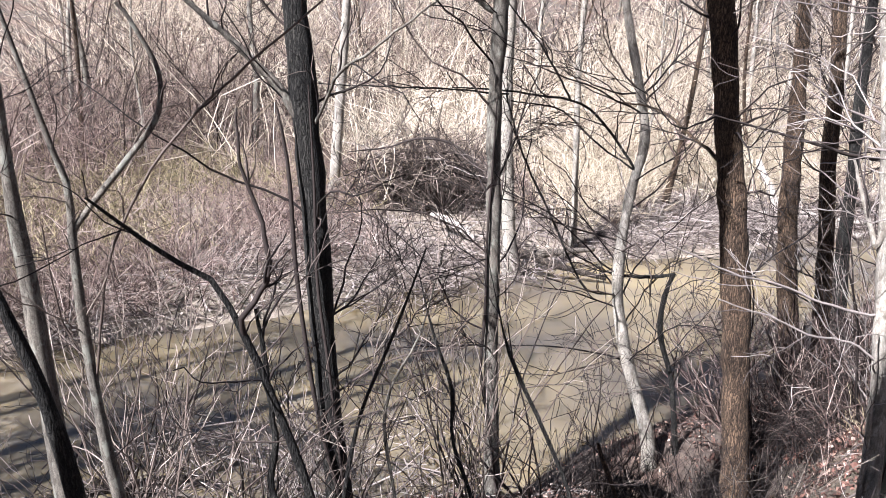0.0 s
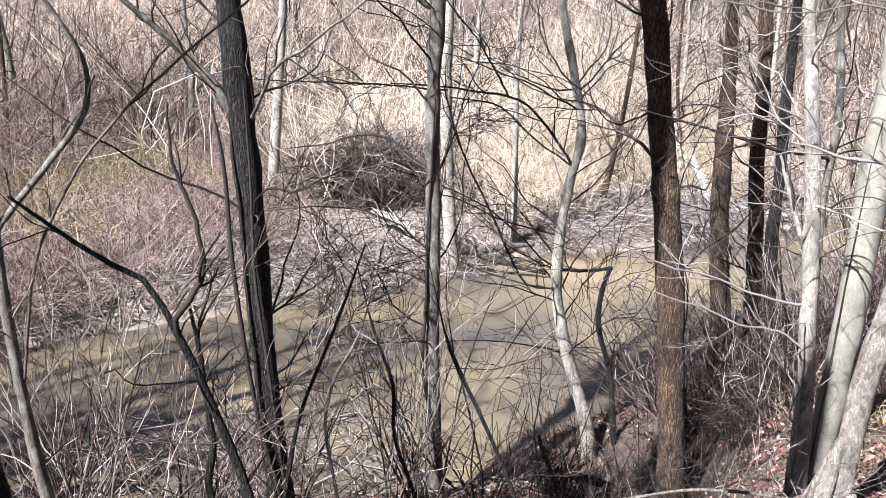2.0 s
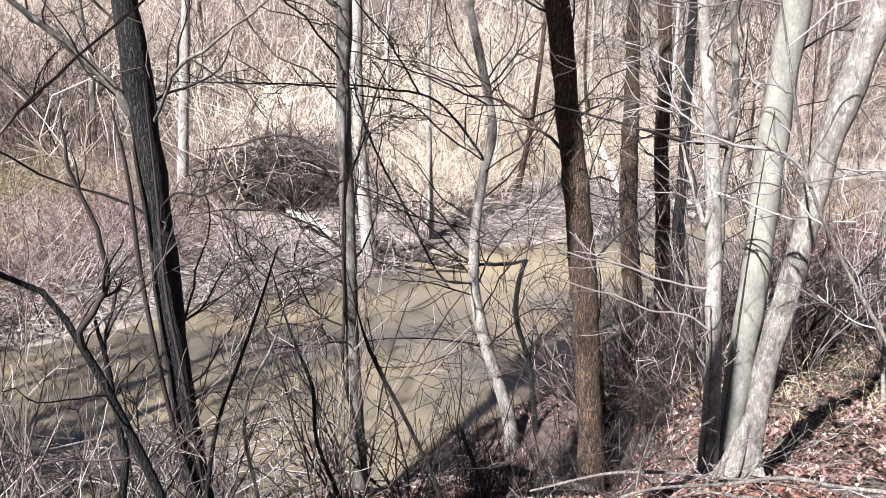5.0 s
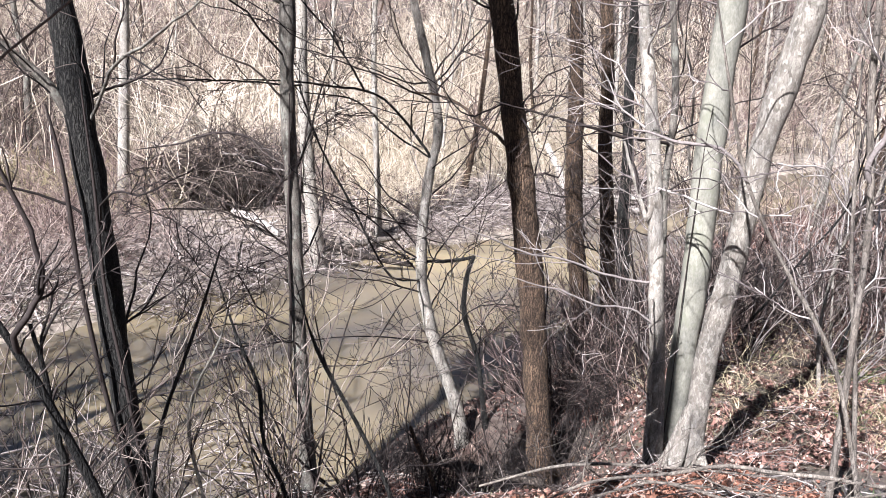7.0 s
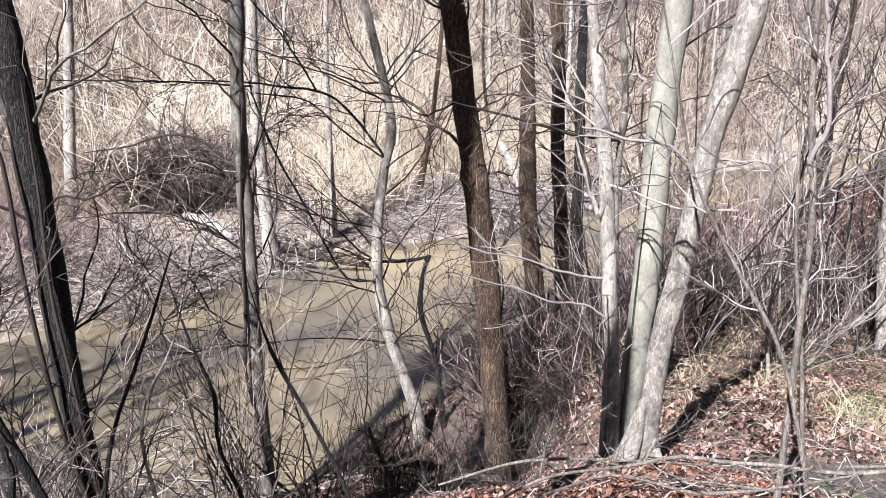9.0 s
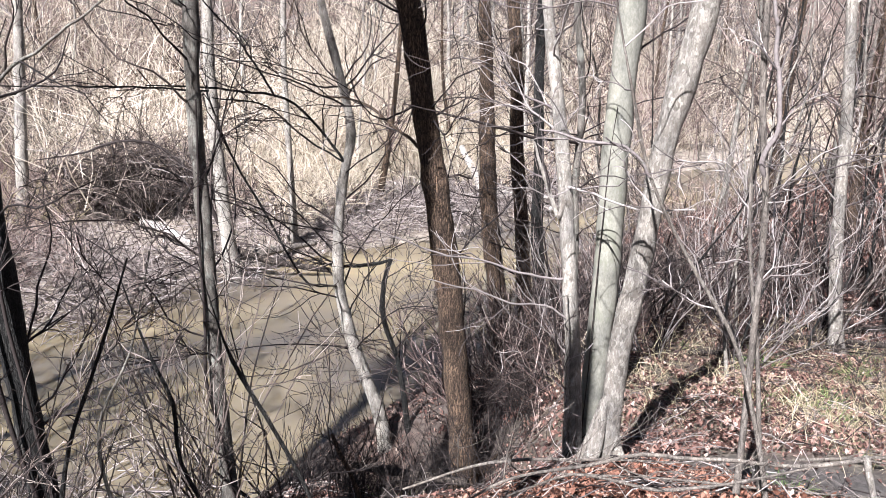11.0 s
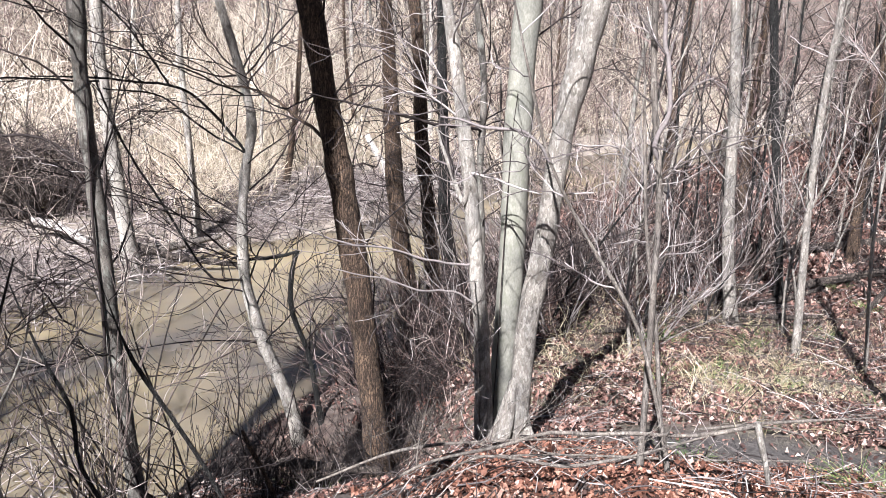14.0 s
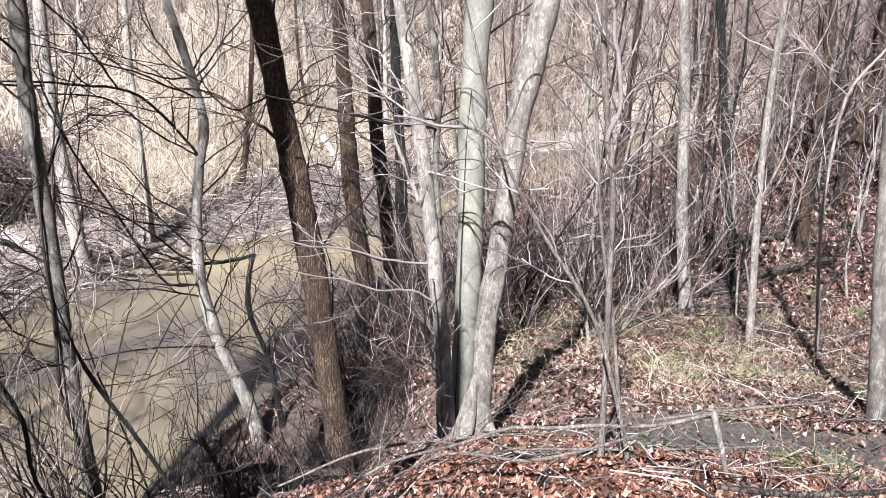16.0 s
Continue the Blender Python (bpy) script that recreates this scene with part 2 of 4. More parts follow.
def sprout(rng, P, R, n, lo, hi, length, angle=0.9, up=0.15, wiggle=0.22, pts=5, thick=0.5, least=0.0025, most=1.0):
    """n side shoots on the lines P with radii R, between the parts lo and hi of their length."""
    k = rng.integers(len(P), size=n)
    t = rng.uniform(lo, hi, n) * (P.shape[1] - 1.001)
    i = t.astype(int)
    f = (t - i)[:, None]
    base = P[k, i] * (1 - f) + P[k, i + 1] * f
    r0 = np.clip((R[k, i] * (1 - f[:, 0]) + R[k, i + 1] * f[:, 0]) * thick, least, most)
    tan = unit(P[k, i + 1] - P[k, i])
    v = rng.normal(size=(n, 3))
    v = unit(v - (v * tan).sum(1, keepdims=True) * tan)
    a = rng.normal(angle, 0.25, n)[:, None]
    d = np.cos(a) * tan + np.sin(a) * v
    d[:, 2] += up
    d = unit(d)
    step = (length * rng.uniform(0.45, 1.25, n))[:, None] / (pts - 1)
    line = [base]
    for _ in range(pts - 1):
        line.append(line[-1] + d * step)
        d = d + rng.normal(size=(n, 3)) * wiggle
        d[:, 2] += up * 0.35
        d = unit(d)
    return np.stack(line, 1), np.maximum(r0[:, None] * np.linspace(1, 0.35, pts)[None], least * 0.8)


def part(name, data, parent, label=""):
    ob = new(name, data)
    ob.parent = parent
    return tagged(ob, label)


def wobble(rng, verts, centre, amount):
    """Uneven swell of a trunk's surface."""
    out = verts.copy()
    for k in range(len(out)):
        s = noise.noise(Vector(out[k]) * 3.1) * amount + noise.noise(Vector(out[k]) * 9.0) * amount * 0.4
        out[k] += (out[k] - centre[k]) * s
    return out


# ---- the lie of the land ----
NEAR_X = [-60, -20, -8, -5.6, -3, 1, 2.2, 3.8, 6.3, 9.1, 12.3, 19.4, 26, 40, 90]
NEAR_Y = [0, 5.6, 8.4, 8.8, 9.0, 9.7, 10.9, 12.0, 13.9, 17.2, 20.4, 24.0, 24.6, 27, 36]
FAR_X = [-60, -20, -8, -4.4, -1, 2.5, 7.6, 11, 15, 20, 26, 40, 90]
FAR_Y = [7, 10.8, 13.4, 15.6, 18.1, 20.5, 22.2, 23.8, 26, 29.6, 32.4, 37.5, 48]


def wave(x, y, s):
    return (np.sin(x * s + 1.3 * np.sin(y * s * 0.7)) + np.sin(y * s * 1.1 + 1.7 * np.sin(x * s * 0.6 + 2)) + 0.6 * np.sin((x + y) * s * 2.3 + 1)) / 2.6


def land(x, y):
    """The ground's height at x, y (arrays)."""
    x, y = np.asarray(x, float), np.asarray(y, float)
    d = (np.interp(x, NEAR_X, NEAR_Y) - y) * 0.8 + 0.12 * wave(x, y, 2.3)
    e = (y - np.interp(x, FAR_X, FAR_Y)) * 0.85 + 0.25 * wave(x, y, 1.1)
    r = np.hypot(x, np.maximum(y, 0))
    hill = 1.3 + 3.4 * np.exp(-(r / 8.0) ** 1.2) + np.maximum(-y, 0) * 0.3 + np.maximum(0, x * 0.75 - y * 0.35 - 5) * 0.30
    bank = np.where(d > 0, 0.42 * d + 0.25 * (1 - np.exp(-d * 2.5)) + 0.045 * np.maximum(d - 2, 0) ** 2, 0.35 * d)
    k = 0.35
    h = np.clip(0.5 + 0.5 * (hill - bank) / k, 0, 1)
    near = hill * (1 - h) + bank * h - k * h * (1 - h)
    ee = np.maximum(e, 0)
    far = np.where(e > 0, 0.35 * (1 - np.exp(-ee * 1.5)) + 0.05 * ee + np.maximum(0, ee - 22) * 0.30, 0.35 * e)
    z = np.where(d > -0.5 * (np.interp(x, FAR_X, FAR_Y) - np.interp(x, NEAR_X, NEAR_Y)) * 0.8, near, far)
    z = np.maximum(z, -1.2)
    # a leaf-covered hump beside a small hollow at the head of the bank
    z = z + 0.35 * np.exp(-((x - 4.6) ** 2 + (y - 7.6) ** 2) / 0.9) - 0.4 * np.exp(-((x - 3.3) ** 2 + (y - 6.9) ** 2) / 0.5) - 0.22 * np.exp(-((x - 3.8) ** 2 + (y - 5.8) ** 2) / 1.2) - 1.05 * np.exp(-((x - 3.25) ** 2 / 0.9 + (y - 8.15) ** 2 / 1.2)) - 0.4 * np.exp(-((x - 2.6) ** 2 / 0.8 + (y - 9.3) ** 2 / 0.5))
    return z + 0.07 * wave(x, y, 3.7) * np.clip(z + 0.3, 0, 1) + 0.035 * wave(x + 1, y + 2, 6.1) * np.clip(z - 0.8, 0, 1) + 0.03 * wave(x + 3, y - 5, 9.0) * np.clip(z + 0.2, 0, 1)


def path_line(x):
    """The middle of the muddy foot path along the bench."""
    return 4.4 - 0.55 * (x - 5.2)


def build_ground():
    u = np.linspace(-1, 1, 270)
    gx = 2 + 11 * np.sinh(u * 4.1) / 1.0 * 0.22 * 2.2 + u * 12
    gy = 9 + 11 * np.sinh(u * 4.1) / 1.0 * 0.22 * 2.2 + u * 12
    X, Y = np.meshgrid(gx, gy)
    Z = land(X, Y)
    n = len(u)
    idx = np.arange(n * n).reshape(n, n)
    me = mesh_from("ground", np.stack([X, Y, Z], -1).reshape(-1, 3), np.stack([idx[:-1, :-1], idx[:-1, 1:], idx[1:, 1:], idx[1:, :-1]], -1).reshape(-1, 4), SOIL)
    e = Y - np.interp(X, FAR_X, FAR_Y)
    path = np.clip(1.35 - np.abs(Y - path_line(X) + 0.12 * wave(X, Y, 4.1)) / 0.5, 0, 1) * np.clip((X - 3.9) * 1.6, 0, 1)
    for name, val in (("trodden", path), ("plain", np.clip(e + 1.5, 0, 1) * np.clip(1 - (e - 14) / 16, 0.12, 1)), ("turf", np.clip(1.4 - np.hypot(X - 7.0, (Y - 6.0) * 1.1) / 3.0, 0, 0.7))):
        a = me.attributes.new(name, "FLOAT", "POINT")
        a.data.foreach_set("value", val.astype(np.float32).ravel())
    return tagged(new("ground", me), "leaf-strewn creek bank falling to a muddy flood plain", "ground", kind="structure")


build_ground()
wx, wy = np.meshgrid(np.linspace(-70, 90, 60), np.linspace(-2, 60, 40))
wi = np.arange(wx.size).reshape(wx.shape)
water = new("water", mesh_from("water", np.stack([wx, wy, wx * 0], -1).reshape(-1, 3), np.stack([wi[:-1, :-1], wi[:-1, 1:], wi[1:, 1:], wi[1:, :-1]], -1).reshape(-1, 4), WATER))
tagged(water, "still brown muddy creek water between wooded banks", "water", kind="structure")


# ---- trees with a shape of their own ----
def tree(ctrl, mat, label, limbs=(), seed=1, twigs=TWIG_DARK, shoots=14, reach=1.6, span=(0.15, 1.0), rise=4.0, crown=True, sides=18, name="tree", least=0.0036, fine=1.0, vines=(), lift_by=0.05, limb_mat=None, roots=0, bough=0.013):
    """A bare tree. ctrl: the trunk from its top to its foot as (x, y, z, radius); limbs: the same, from their forks outwards."""
    rng = np.random.default_rng(seed)
    c = np.asarray(ctrl, float)[::-1]
    # down to the soil along the trunk's own line
    way = unit(c[0, :3] - c[1, :3])
    foot = c[0].copy()
    for _ in range(60):
        if foot[2] < land(foot[0], foot[1]) - 0.08:
            break
        foot[:3] += way * 0.06 + np.array([0, 0, -0.03])
    foot[3] = c[0, 3] * 1.12
    rows = [foot, *c] if np.linalg.norm(foot - c[0]) > 0.3 else [foot, *c[1:]]
    if rise:
        lift = unit(c[-1, :3] - c[-2, :3]) + np.array([0, 0, 0.12])
        top = np.r_[c[-1, :3] + unit(lift) * rise, c[-1, 3] * 0.35]
        rows = [*rows, top]
    rows = np.asarray(rows)
    o = rows[0, :3].copy()
    rows[:, :3] -= o
    root = new(name)
    root.location = o
    tagged(root, label, name)
    n = max(12, int(np.abs(rows[-1, 2]) / 0.16))
    P, R = spline(rows, n)
    flare = 1 + 0.45 * np.exp(-np.linalg.norm(P - P[0], axis=1) / 0.22)
    v, f = tubes([(P[None], (R * flare)[None])], sides)
    v = wobble(rng, v, np.repeat(P, sides, axis=0), 0.22)
    part("trunk", mesh_from("trunk", v, f, mat), root)
    for k in range(roots):
        # a root running out from the flared foot
        a = k * 6.283 / roots + rng.uniform(-0.5, 0.5)
        r0, far = R[0], R[0] * rng.uniform(2.2, 3.6)
        line = [(np.cos(a) * far * q, np.sin(a) * far * q) for q in (0.1, 0.4, 0.62, 0.82, 1.0)]
        up = [float(land(o[0] + x, o[1] + y)) - o[2] for x, y in line]
        tall = (0.6, 0.17, 0.05, 0.0, -0.06)
        v, f = tubes([tuple(a[None] for a in spline([(x, y, z + h, r0 * t) for (x, y), z, h, t in zip(line, up, tall, (0.25, 0.40, 0.30, 0.20, 0.10))], 14))], 10)
        part("root", mesh_from("root", v, f, mat), root)
    lines = []
    for l in limbs:
        l = np.asarray(l, float).copy()
        l[:, :3] -= o
        # let the limb grow out of the trunk's core
        near = np.linalg.norm(P - l[0, :3] + np.array([0, 0, 0.06]), axis=1)
        if near.min() < 0.35:
            l = np.vstack([np.r_[P[near.argmin()], l[0, 3]], l])
        p, q = spline(l, 22)
        sway = np.cumsum(rng.normal(size=(22, 3)), axis=0)
        sway -= sway[0] + np.linspace(0, 1, 22)[:, None] * (sway[-1] - sway[0])
        p = p + sway * 0.006 * min(1.0, np.linalg.norm(p[-1] - p[0]))
        v, f = tubes([(p[None], q[None])], 8)
        limb = part("limb", mesh_from("limb", v, f, limb_mat or (mat if q[0] > 0.02 else twigs)), root)
        lines.append((p[None], q[None], limb))
    for l in vines:
        l = np.asarray(l, float).copy()
        l[:, :3] -= o
        p, q = spline(l, 18)
        v, f = tubes([(p[None], q[None])], 6)
        part("vine", mesh_from("vine", v, f, TWIG_DARK), root, "thin bare climbing vine")
    if shoots:
        lines.append((*sprout(rng, P[None], R[None], shoots, *span, reach, 1.05, lift_by, 0.17, 10, 0.24, min(0.006, bough * 0.7), bough), None))
    for p, q, limb in lines:
        many = 6 if limb else 3.4
        second = sprout(rng, p, q, int(len(p) * many * fine * 0.8), 0.1, 1.0, reach * 0.5, 0.62, 0.05, 0.2, 8, 0.66, min(0.0046, bough * 0.5), 0.009)
        third = sprout(rng, *second, int(len(second[0]) * 2.0 * fine), 0.1, 1.0, reach * 0.28, 0.65, 0.04, 0.26, 6, 0.62, least * 0.95)
        fourth = sprout(rng, *third, int(len(third[0]) * 0.9), 0.15, 1.0, reach * 0.12, 0.65, 0.03, 0.28, 4, 0.7, least * 0.8)
        stuff = [second, third, fourth]
        v, f = tubes(stuff if limb else [(p, q), *stuff], 4)
        name = "twig_spray" if limb else "crown"
        tagged(part(name, mesh_from(name, v, f, twigs), limb or root, "bare thin branching twigs"), kind="stuff")
    return root


tree([(-1.28, 6.88, 6.39, 0.102), (-1.21, 6.89, 5.47, 0.115), (-1.14, 6.91, 4.48, 0.115), (-1.08, 6.92, 3.4, 0.108), (-0.98, 6.93, 2.22, 0.118), (-0.92, 6.94, 1.71, 0.125)],
     BARK_DARK, "tall leaning tree with blackish ridged bark and one grey limb",
     [[(-1.25, 6.84, 5.41, 0.040), (-1.43, 6.8, 5.71, 0.039), (-1.58, 6.77, 5.89, 0.035), (-1.73, 6.73, 6.04, 0.029), (-1.89, 6.69, 6.19, 0.025), (-2.3, 6.6, 6.5, 0.016)],
      [(-1.1, 6.81, 5.41, 0.014), (-0.88, 6.54, 5.84, 0.013), (-0.58, 6.27, 6.03, 0.011), (-0.1, 5.9, 6.4, 0.006)]], 11, shoots=20, reach=1.9, fine=1.2, limb_mat=BARK_GREY,
     vines=[[(-0.91, 6.79, 1.81, 0.016), (-1.12, 6.76, 2.79, 0.021), (-1.28, 6.73, 4.11, 0.02), (-1.33, 6.72, 5.01, 0.017), (-1.41, 6.7, 5.53, 0.008)],
            [(-0.86, 6.8, 1.82, 0.014), (-1.01, 6.77, 3.24, 0.015), (-1.1, 6.76, 4.0, 0.015), (-1.12, 6.76, 4.87, 0.012), (-1.16, 6.75, 5.72, 0.006)]])
tree([(0.53, 8.98, 6.49, 0.084), (0.51, 8.99, 5.42, 0.078), (0.57, 8.98, 4.01, 0.081), (0.61, 8.98, 2.61, 0.084), (0.75, 8.97, 0.45, 0.086)],
     BARK_GREY, "slim upright tree with grey vine-wrapped bark",
     [[(0.54, 8.98, 6.32, 0.036), (0.39, 8.99, 6.4, 0.03), (0.1, 9.0, 6.7, 0.02)]], 12, shoots=26, reach=2.1, fine=1.6,
     vines=[[(0.79, 8.86, 0.52, 0.014), (0.59, 8.88, 1.77, 0.017), (0.5, 8.89, 2.21, 0.02), (0.52, 8.88, 2.94, 0.017), (0.5, 8.89, 3.9, 0.013), (0.52, 8.88, 4.68, 0.013), (0.53, 8.88, 5.43, 0.007)]])
tree([(2.63, 8.29, 6.55, 0.127), (2.82, 8.23, 5.46, 0.131), (3.05, 8.15, 4.01, 0.145), (3.18, 8.1, 3.08, 0.143), (3.39, 8.01, 1.19, 0.153)],
     BARK_BROWN, "straight tall tree with brown furrowed bark",
     [[(2.9, 8.25, 4.9, 0.022), (2.68, 8.73, 5.1, 0.018), (2.48, 9.24, 5.31, 0.015), (2.1, 9.85, 5.38, 0.010)]], 13, shoots=24, reach=2.0, fine=1.2, sides=22, roots=4)
tree([(2.07, 10.09, 6.56, 0.050), (2.4, 10.02, 5.25, 0.062), (2.45, 10.0, 4.87, 0.064), (2.35, 10.03, 4.25, 0.066), (2.29, 10.04, 3.35, 0.072), (2.32, 10.04, 2.81, 0.072), (2.52, 9.99, 1.95, 0.086), (2.87, 9.89, 0.92, 0.094), (2.98, 9.86, 0.15, 0.096)],
     BARK_PALE, "crooked pale-barked tree bending over the water",
     [[(2.42, 10.0, 4.46, 0.018), (2.05, 10.04, 4.98, 0.017), (1.73, 10.1, 5.28, 0.016), (1.48, 10.14, 5.37, 0.015), (1.1, 10.19, 5.4, 0.013), (0.69, 10.23, 5.44, 0.012), (0.04, 10.25, 5.45, 0.007)],
      [(2.4, 10.0, 4.5, 0.012), (1.98, 10.11, 4.78, 0.012), (1.54, 10.18, 5.16, 0.011), (1.36, 10.21, 5.26, 0.010), (0.79, 10.27, 5.31, 0.008)],
      [(1.51, 10.12, 5.36, 0.014), (1.19, 10.13, 5.91, 0.012), (0.9, 10.16, 6.23, 0.010), (0.5, 10.18, 6.7, 0.006)],
      [(2.3, 9.98, 2.9, 0.010), (1.89, 10.02, 2.95, 0.013), (1.45, 10.1, 3.76, 0.015), (1.0, 10.15, 4.61, 0.013), (0.72, 10.17, 5.38, 0.010)],
      [(0.75, 10.18, 5.40, 0.012), (0.04, 9.8, 5.45, 0.01), (-0.48, 9.39, 5.5, 0.01), (-1.4, 8.8, 5.56, 0.005)]], 14, shoots=28, reach=2.3, span=(0.08, 0.8), fine=1.3, lift_by=0.0, limb_mat=BARK_DARK)
tree([(3.0, 9.96, 3.21, 0.026), (2.92, 9.98, 2.93, 0.033), (2.91, 9.98, 2.37, 0.037), (3.11, 9.92, 1.75, 0.034), (3.27, 9.87, 0.77, 0.035)],
     BARK_DARK, "short crooked dark sapling with a hooked top",
     [[(2.98, 9.96, 3.19, 0.022), (2.71, 10.04, 3.12, 0.026), (2.43, 10.11, 3.13, 0.022), (2.07, 10.19, 3.15, 0.012)]], 15, shoots=16, reach=1.7, rise=0, sides=10, lift_by=0)
tree([(5.11, 12.28, 6.71, 0.09), (5.2, 12.24, 5.51, 0.117), (5.26, 12.21, 4.24, 0.138), (5.38, 12.16, 2.91, 0.15), (5.7, 12.02, 0.77, 0.16)],
     BARK_BROWN, "tall tree with tan-brown furrowed bark by the water", (), 16, shoots=18, reach=1.8)
tree([(4.79, 10.46, 6.67, 0.084), (4.89, 10.41, 5.65, 0.093), (4.95, 10.38, 4.57, 0.095), (5.11, 10.3, 3.06, 0.106), (5.27, 10.22, 0.92, 0.119)],
     BARK_BROWN, "slim tree with reddish-brown bark by the water", (), 17, shoots=18, reach=1.6)
tree([(6.46, 12.98, 6.44, 0.078), (6.51, 12.96, 5.06, 0.09), (6.58, 12.92, 3.98, 0.087), (6.62, 12.9, 2.74, 0.113), (6.72, 12.85, 1.67, 0.124)],
     BARK_DARK, "slim crooked tree with black bark by the water", (), 18, shoots=16, reach=1.7)
tree([(3.36, 6.51, 6.4, 0.049), (3.48, 6.45, 5.68, 0.055), (3.59, 6.39, 4.87, 0.067), (3.69, 6.34, 4.0, 0.07), (3.79, 6.28, 3.01, 0.072), (3.84, 6.26, 2.14, 0.08)],
     BARK_PALE, "thin whitish tree with flaking bark",
     [[(3.66, 6.33, 4.03, 0.013), (3.17, 6.42, 4.10, 0.011), (2.83, 6.43, 4.25, 0.0095), (2.44, 6.43, 4.34, 0.009), (2.04, 6.42, 4.49, 0.007), (1.6, 6.36, 4.68, 0.005)],
      [(3.72, 6.29, 3.60, 0.011), (3.41, 6.31, 3.8, 0.0095), (3.13, 6.32, 3.84, 0.010), (2.79, 6.34, 3.98, 0.008), (2.3, 6.36, 4.12, 0.005)],
      [(3.57, 6.35, 4.77, 0.026), (3.53, 6.37, 4.61, 0.023), (3.5, 6.39, 4.69, 0.021), (3.42, 6.43, 4.93, 0.018), (3.3, 6.5, 5.3, 0.010)],
      [(3.74, 6.2, 2.17, 0.025), (3.7, 6.22, 2.82, 0.025), (3.66, 6.24, 3.29, 0.022), (3.62, 6.25, 3.9, 0.010)]], 19, TWIG_PALE, 18, 1.7, (0.2, 1))
tree([(4.63, 8.33, 6.44, 0.035), (4.75, 8.27, 5.5, 0.039), (4.75, 8.27, 4.51, 0.037), (4.81, 8.24, 3.67, 0.038), (4.85, 8.22, 2.33, 0.039)],
     BARK_GREY, "thin grey-barked young tree",
     [[(4.75, 8.27, 5.0, 0.019), (3.95, 7.75, 5.18, 0.018), (3.28, 7.68, 5.35, 0.014), (2.4, 7.57, 5.52, 0.006)]], 20, TWIG_DARK, 14, 1.5, rise=2, sides=10)
tree([(4.14, 6.43, 6.42, 0.122), (4.12, 6.44, 5.46, 0.124), (4.13, 6.43, 4.32, 0.126), (4.12, 6.44, 3.13, 0.117), (4.09, 6.45, 2.21, 0.106)],
     BARK_BEECH, "smooth pale grey-green beech trunk",
     (), 21, TWIG_DARK, 5, 1.4, (0.4, 1), sides=24,
     vines=[[(3.98, 6.37, 2.29, 0.006), (3.99, 6.36, 3.19, 0.005), (3.99, 6.36, 4.07, 0.005), (4.0, 6.36, 4.74, 0.005), (4.01, 6.36, 5.22, 0.004), (4.03, 6.34, 5.63, 0.003)]])
tree([(3.86, 5.05, 6.41, 0.098), (3.81, 5.09, 6.0, 0.102), (3.73, 5.14, 5.53, 0.090), (3.66, 5.18, 4.67, 0.088), (3.58, 5.24, 3.75, 0.090), (3.57, 5.25, 3.3, 0.082), (3.54, 5.26, 2.73, 0.104)],
     BARK_ASH, "leaning tree with pale scaly bark and flared foot", (), 22, TWIG_PALE, 3, 1.0, (0.6, 1), sides=26, roots=6)
tree([(3.74, 4.25, 6.44, 0.019), (3.78, 4.22, 5.87, 0.020), (3.86, 4.15, 5.22, 0.021), (3.89, 4.12, 4.4, 0.022), (3.92, 4.09, 3.23, 0.024)],
     BARK_STICK, "young grey sapling with a high fork",
     [[(3.79, 4.15, 5.54, 0.017), (3.84, 4.1, 5.73, 0.015), (3.81, 4.13, 6.06, 0.015), (3.7, 4.2, 6.6, 0.010)]], 23, TWIG_PALE, 8, 0.9, (0.3, 1), 2, sides=10)
tree([(3.81, 4.26, 5.36, 0.012), (3.86, 4.21, 4.8, 0.013), (3.96, 4.13, 4.17, 0.015), (4.07, 4.02, 3.2, 0.017)],
     BARK_STICK, "thin grey sapling stem", (), 24, TWIG_PALE, 6, 0.8, (0.3, 1), 0.8, sides=8)
tree([(3.03, 4.53, 5.85, 0.011), (3.15, 4.44, 5.37, 0.012), (3.4, 4.27, 4.84, 0.013), (3.67, 4.05, 4.33, 0.015), (3.82, 3.92, 3.79, 0.016), (3.91, 3.83, 3.34, 0.018)],
     BARK_STICK, "thin sapling leaning far over",
     [[(3.11, 4.47, 5.44, 0.011), (2.96, 4.57, 5.57, 0.011), (2.78, 4.67, 5.58, 0.011), (2.5, 4.8, 5.64, 0.006)]], 25, TWIG_PALE, 6, 0.8, (0.3, 1), 0.8, sides=8)
tree([(8.65, 8.43, 6.56, 0.066), (8.74, 8.33, 5.42, 0.074), (8.86, 8.21, 3.39, 0.084), (9.01, 8.05, 2.05, 0.092)],
     BARK_ASH, "grey-barked tree hung with twigs", (), 26, TWIG_PALE, 22, 1.5, (0.1, 1))
tree([(10.45, 9.44, 6.61, 0.062), (10.63, 9.24, 4.86, 0.064), (10.78, 9.06, 3.47, 0.066), (10.91, 8.91, 2.22, 0.067)],
     BARK_DARK, "thin dark tree in the brush", (), 27, TWIG_DARK, 18, 1.5, (0.1, 1), sides=12)
tree([(8.72, 6.84, 6.49, 0.034), (8.71, 6.86, 5.55, 0.039), (8.72, 6.84, 4.34, 0.044), (8.81, 6.73, 2.26, 0.047)],
     BARK_ASH, "slim leaning tree with mottled grey bark", (), 28, TWIG_PALE, 14, 1.3, (0.2, 1), sides=12)
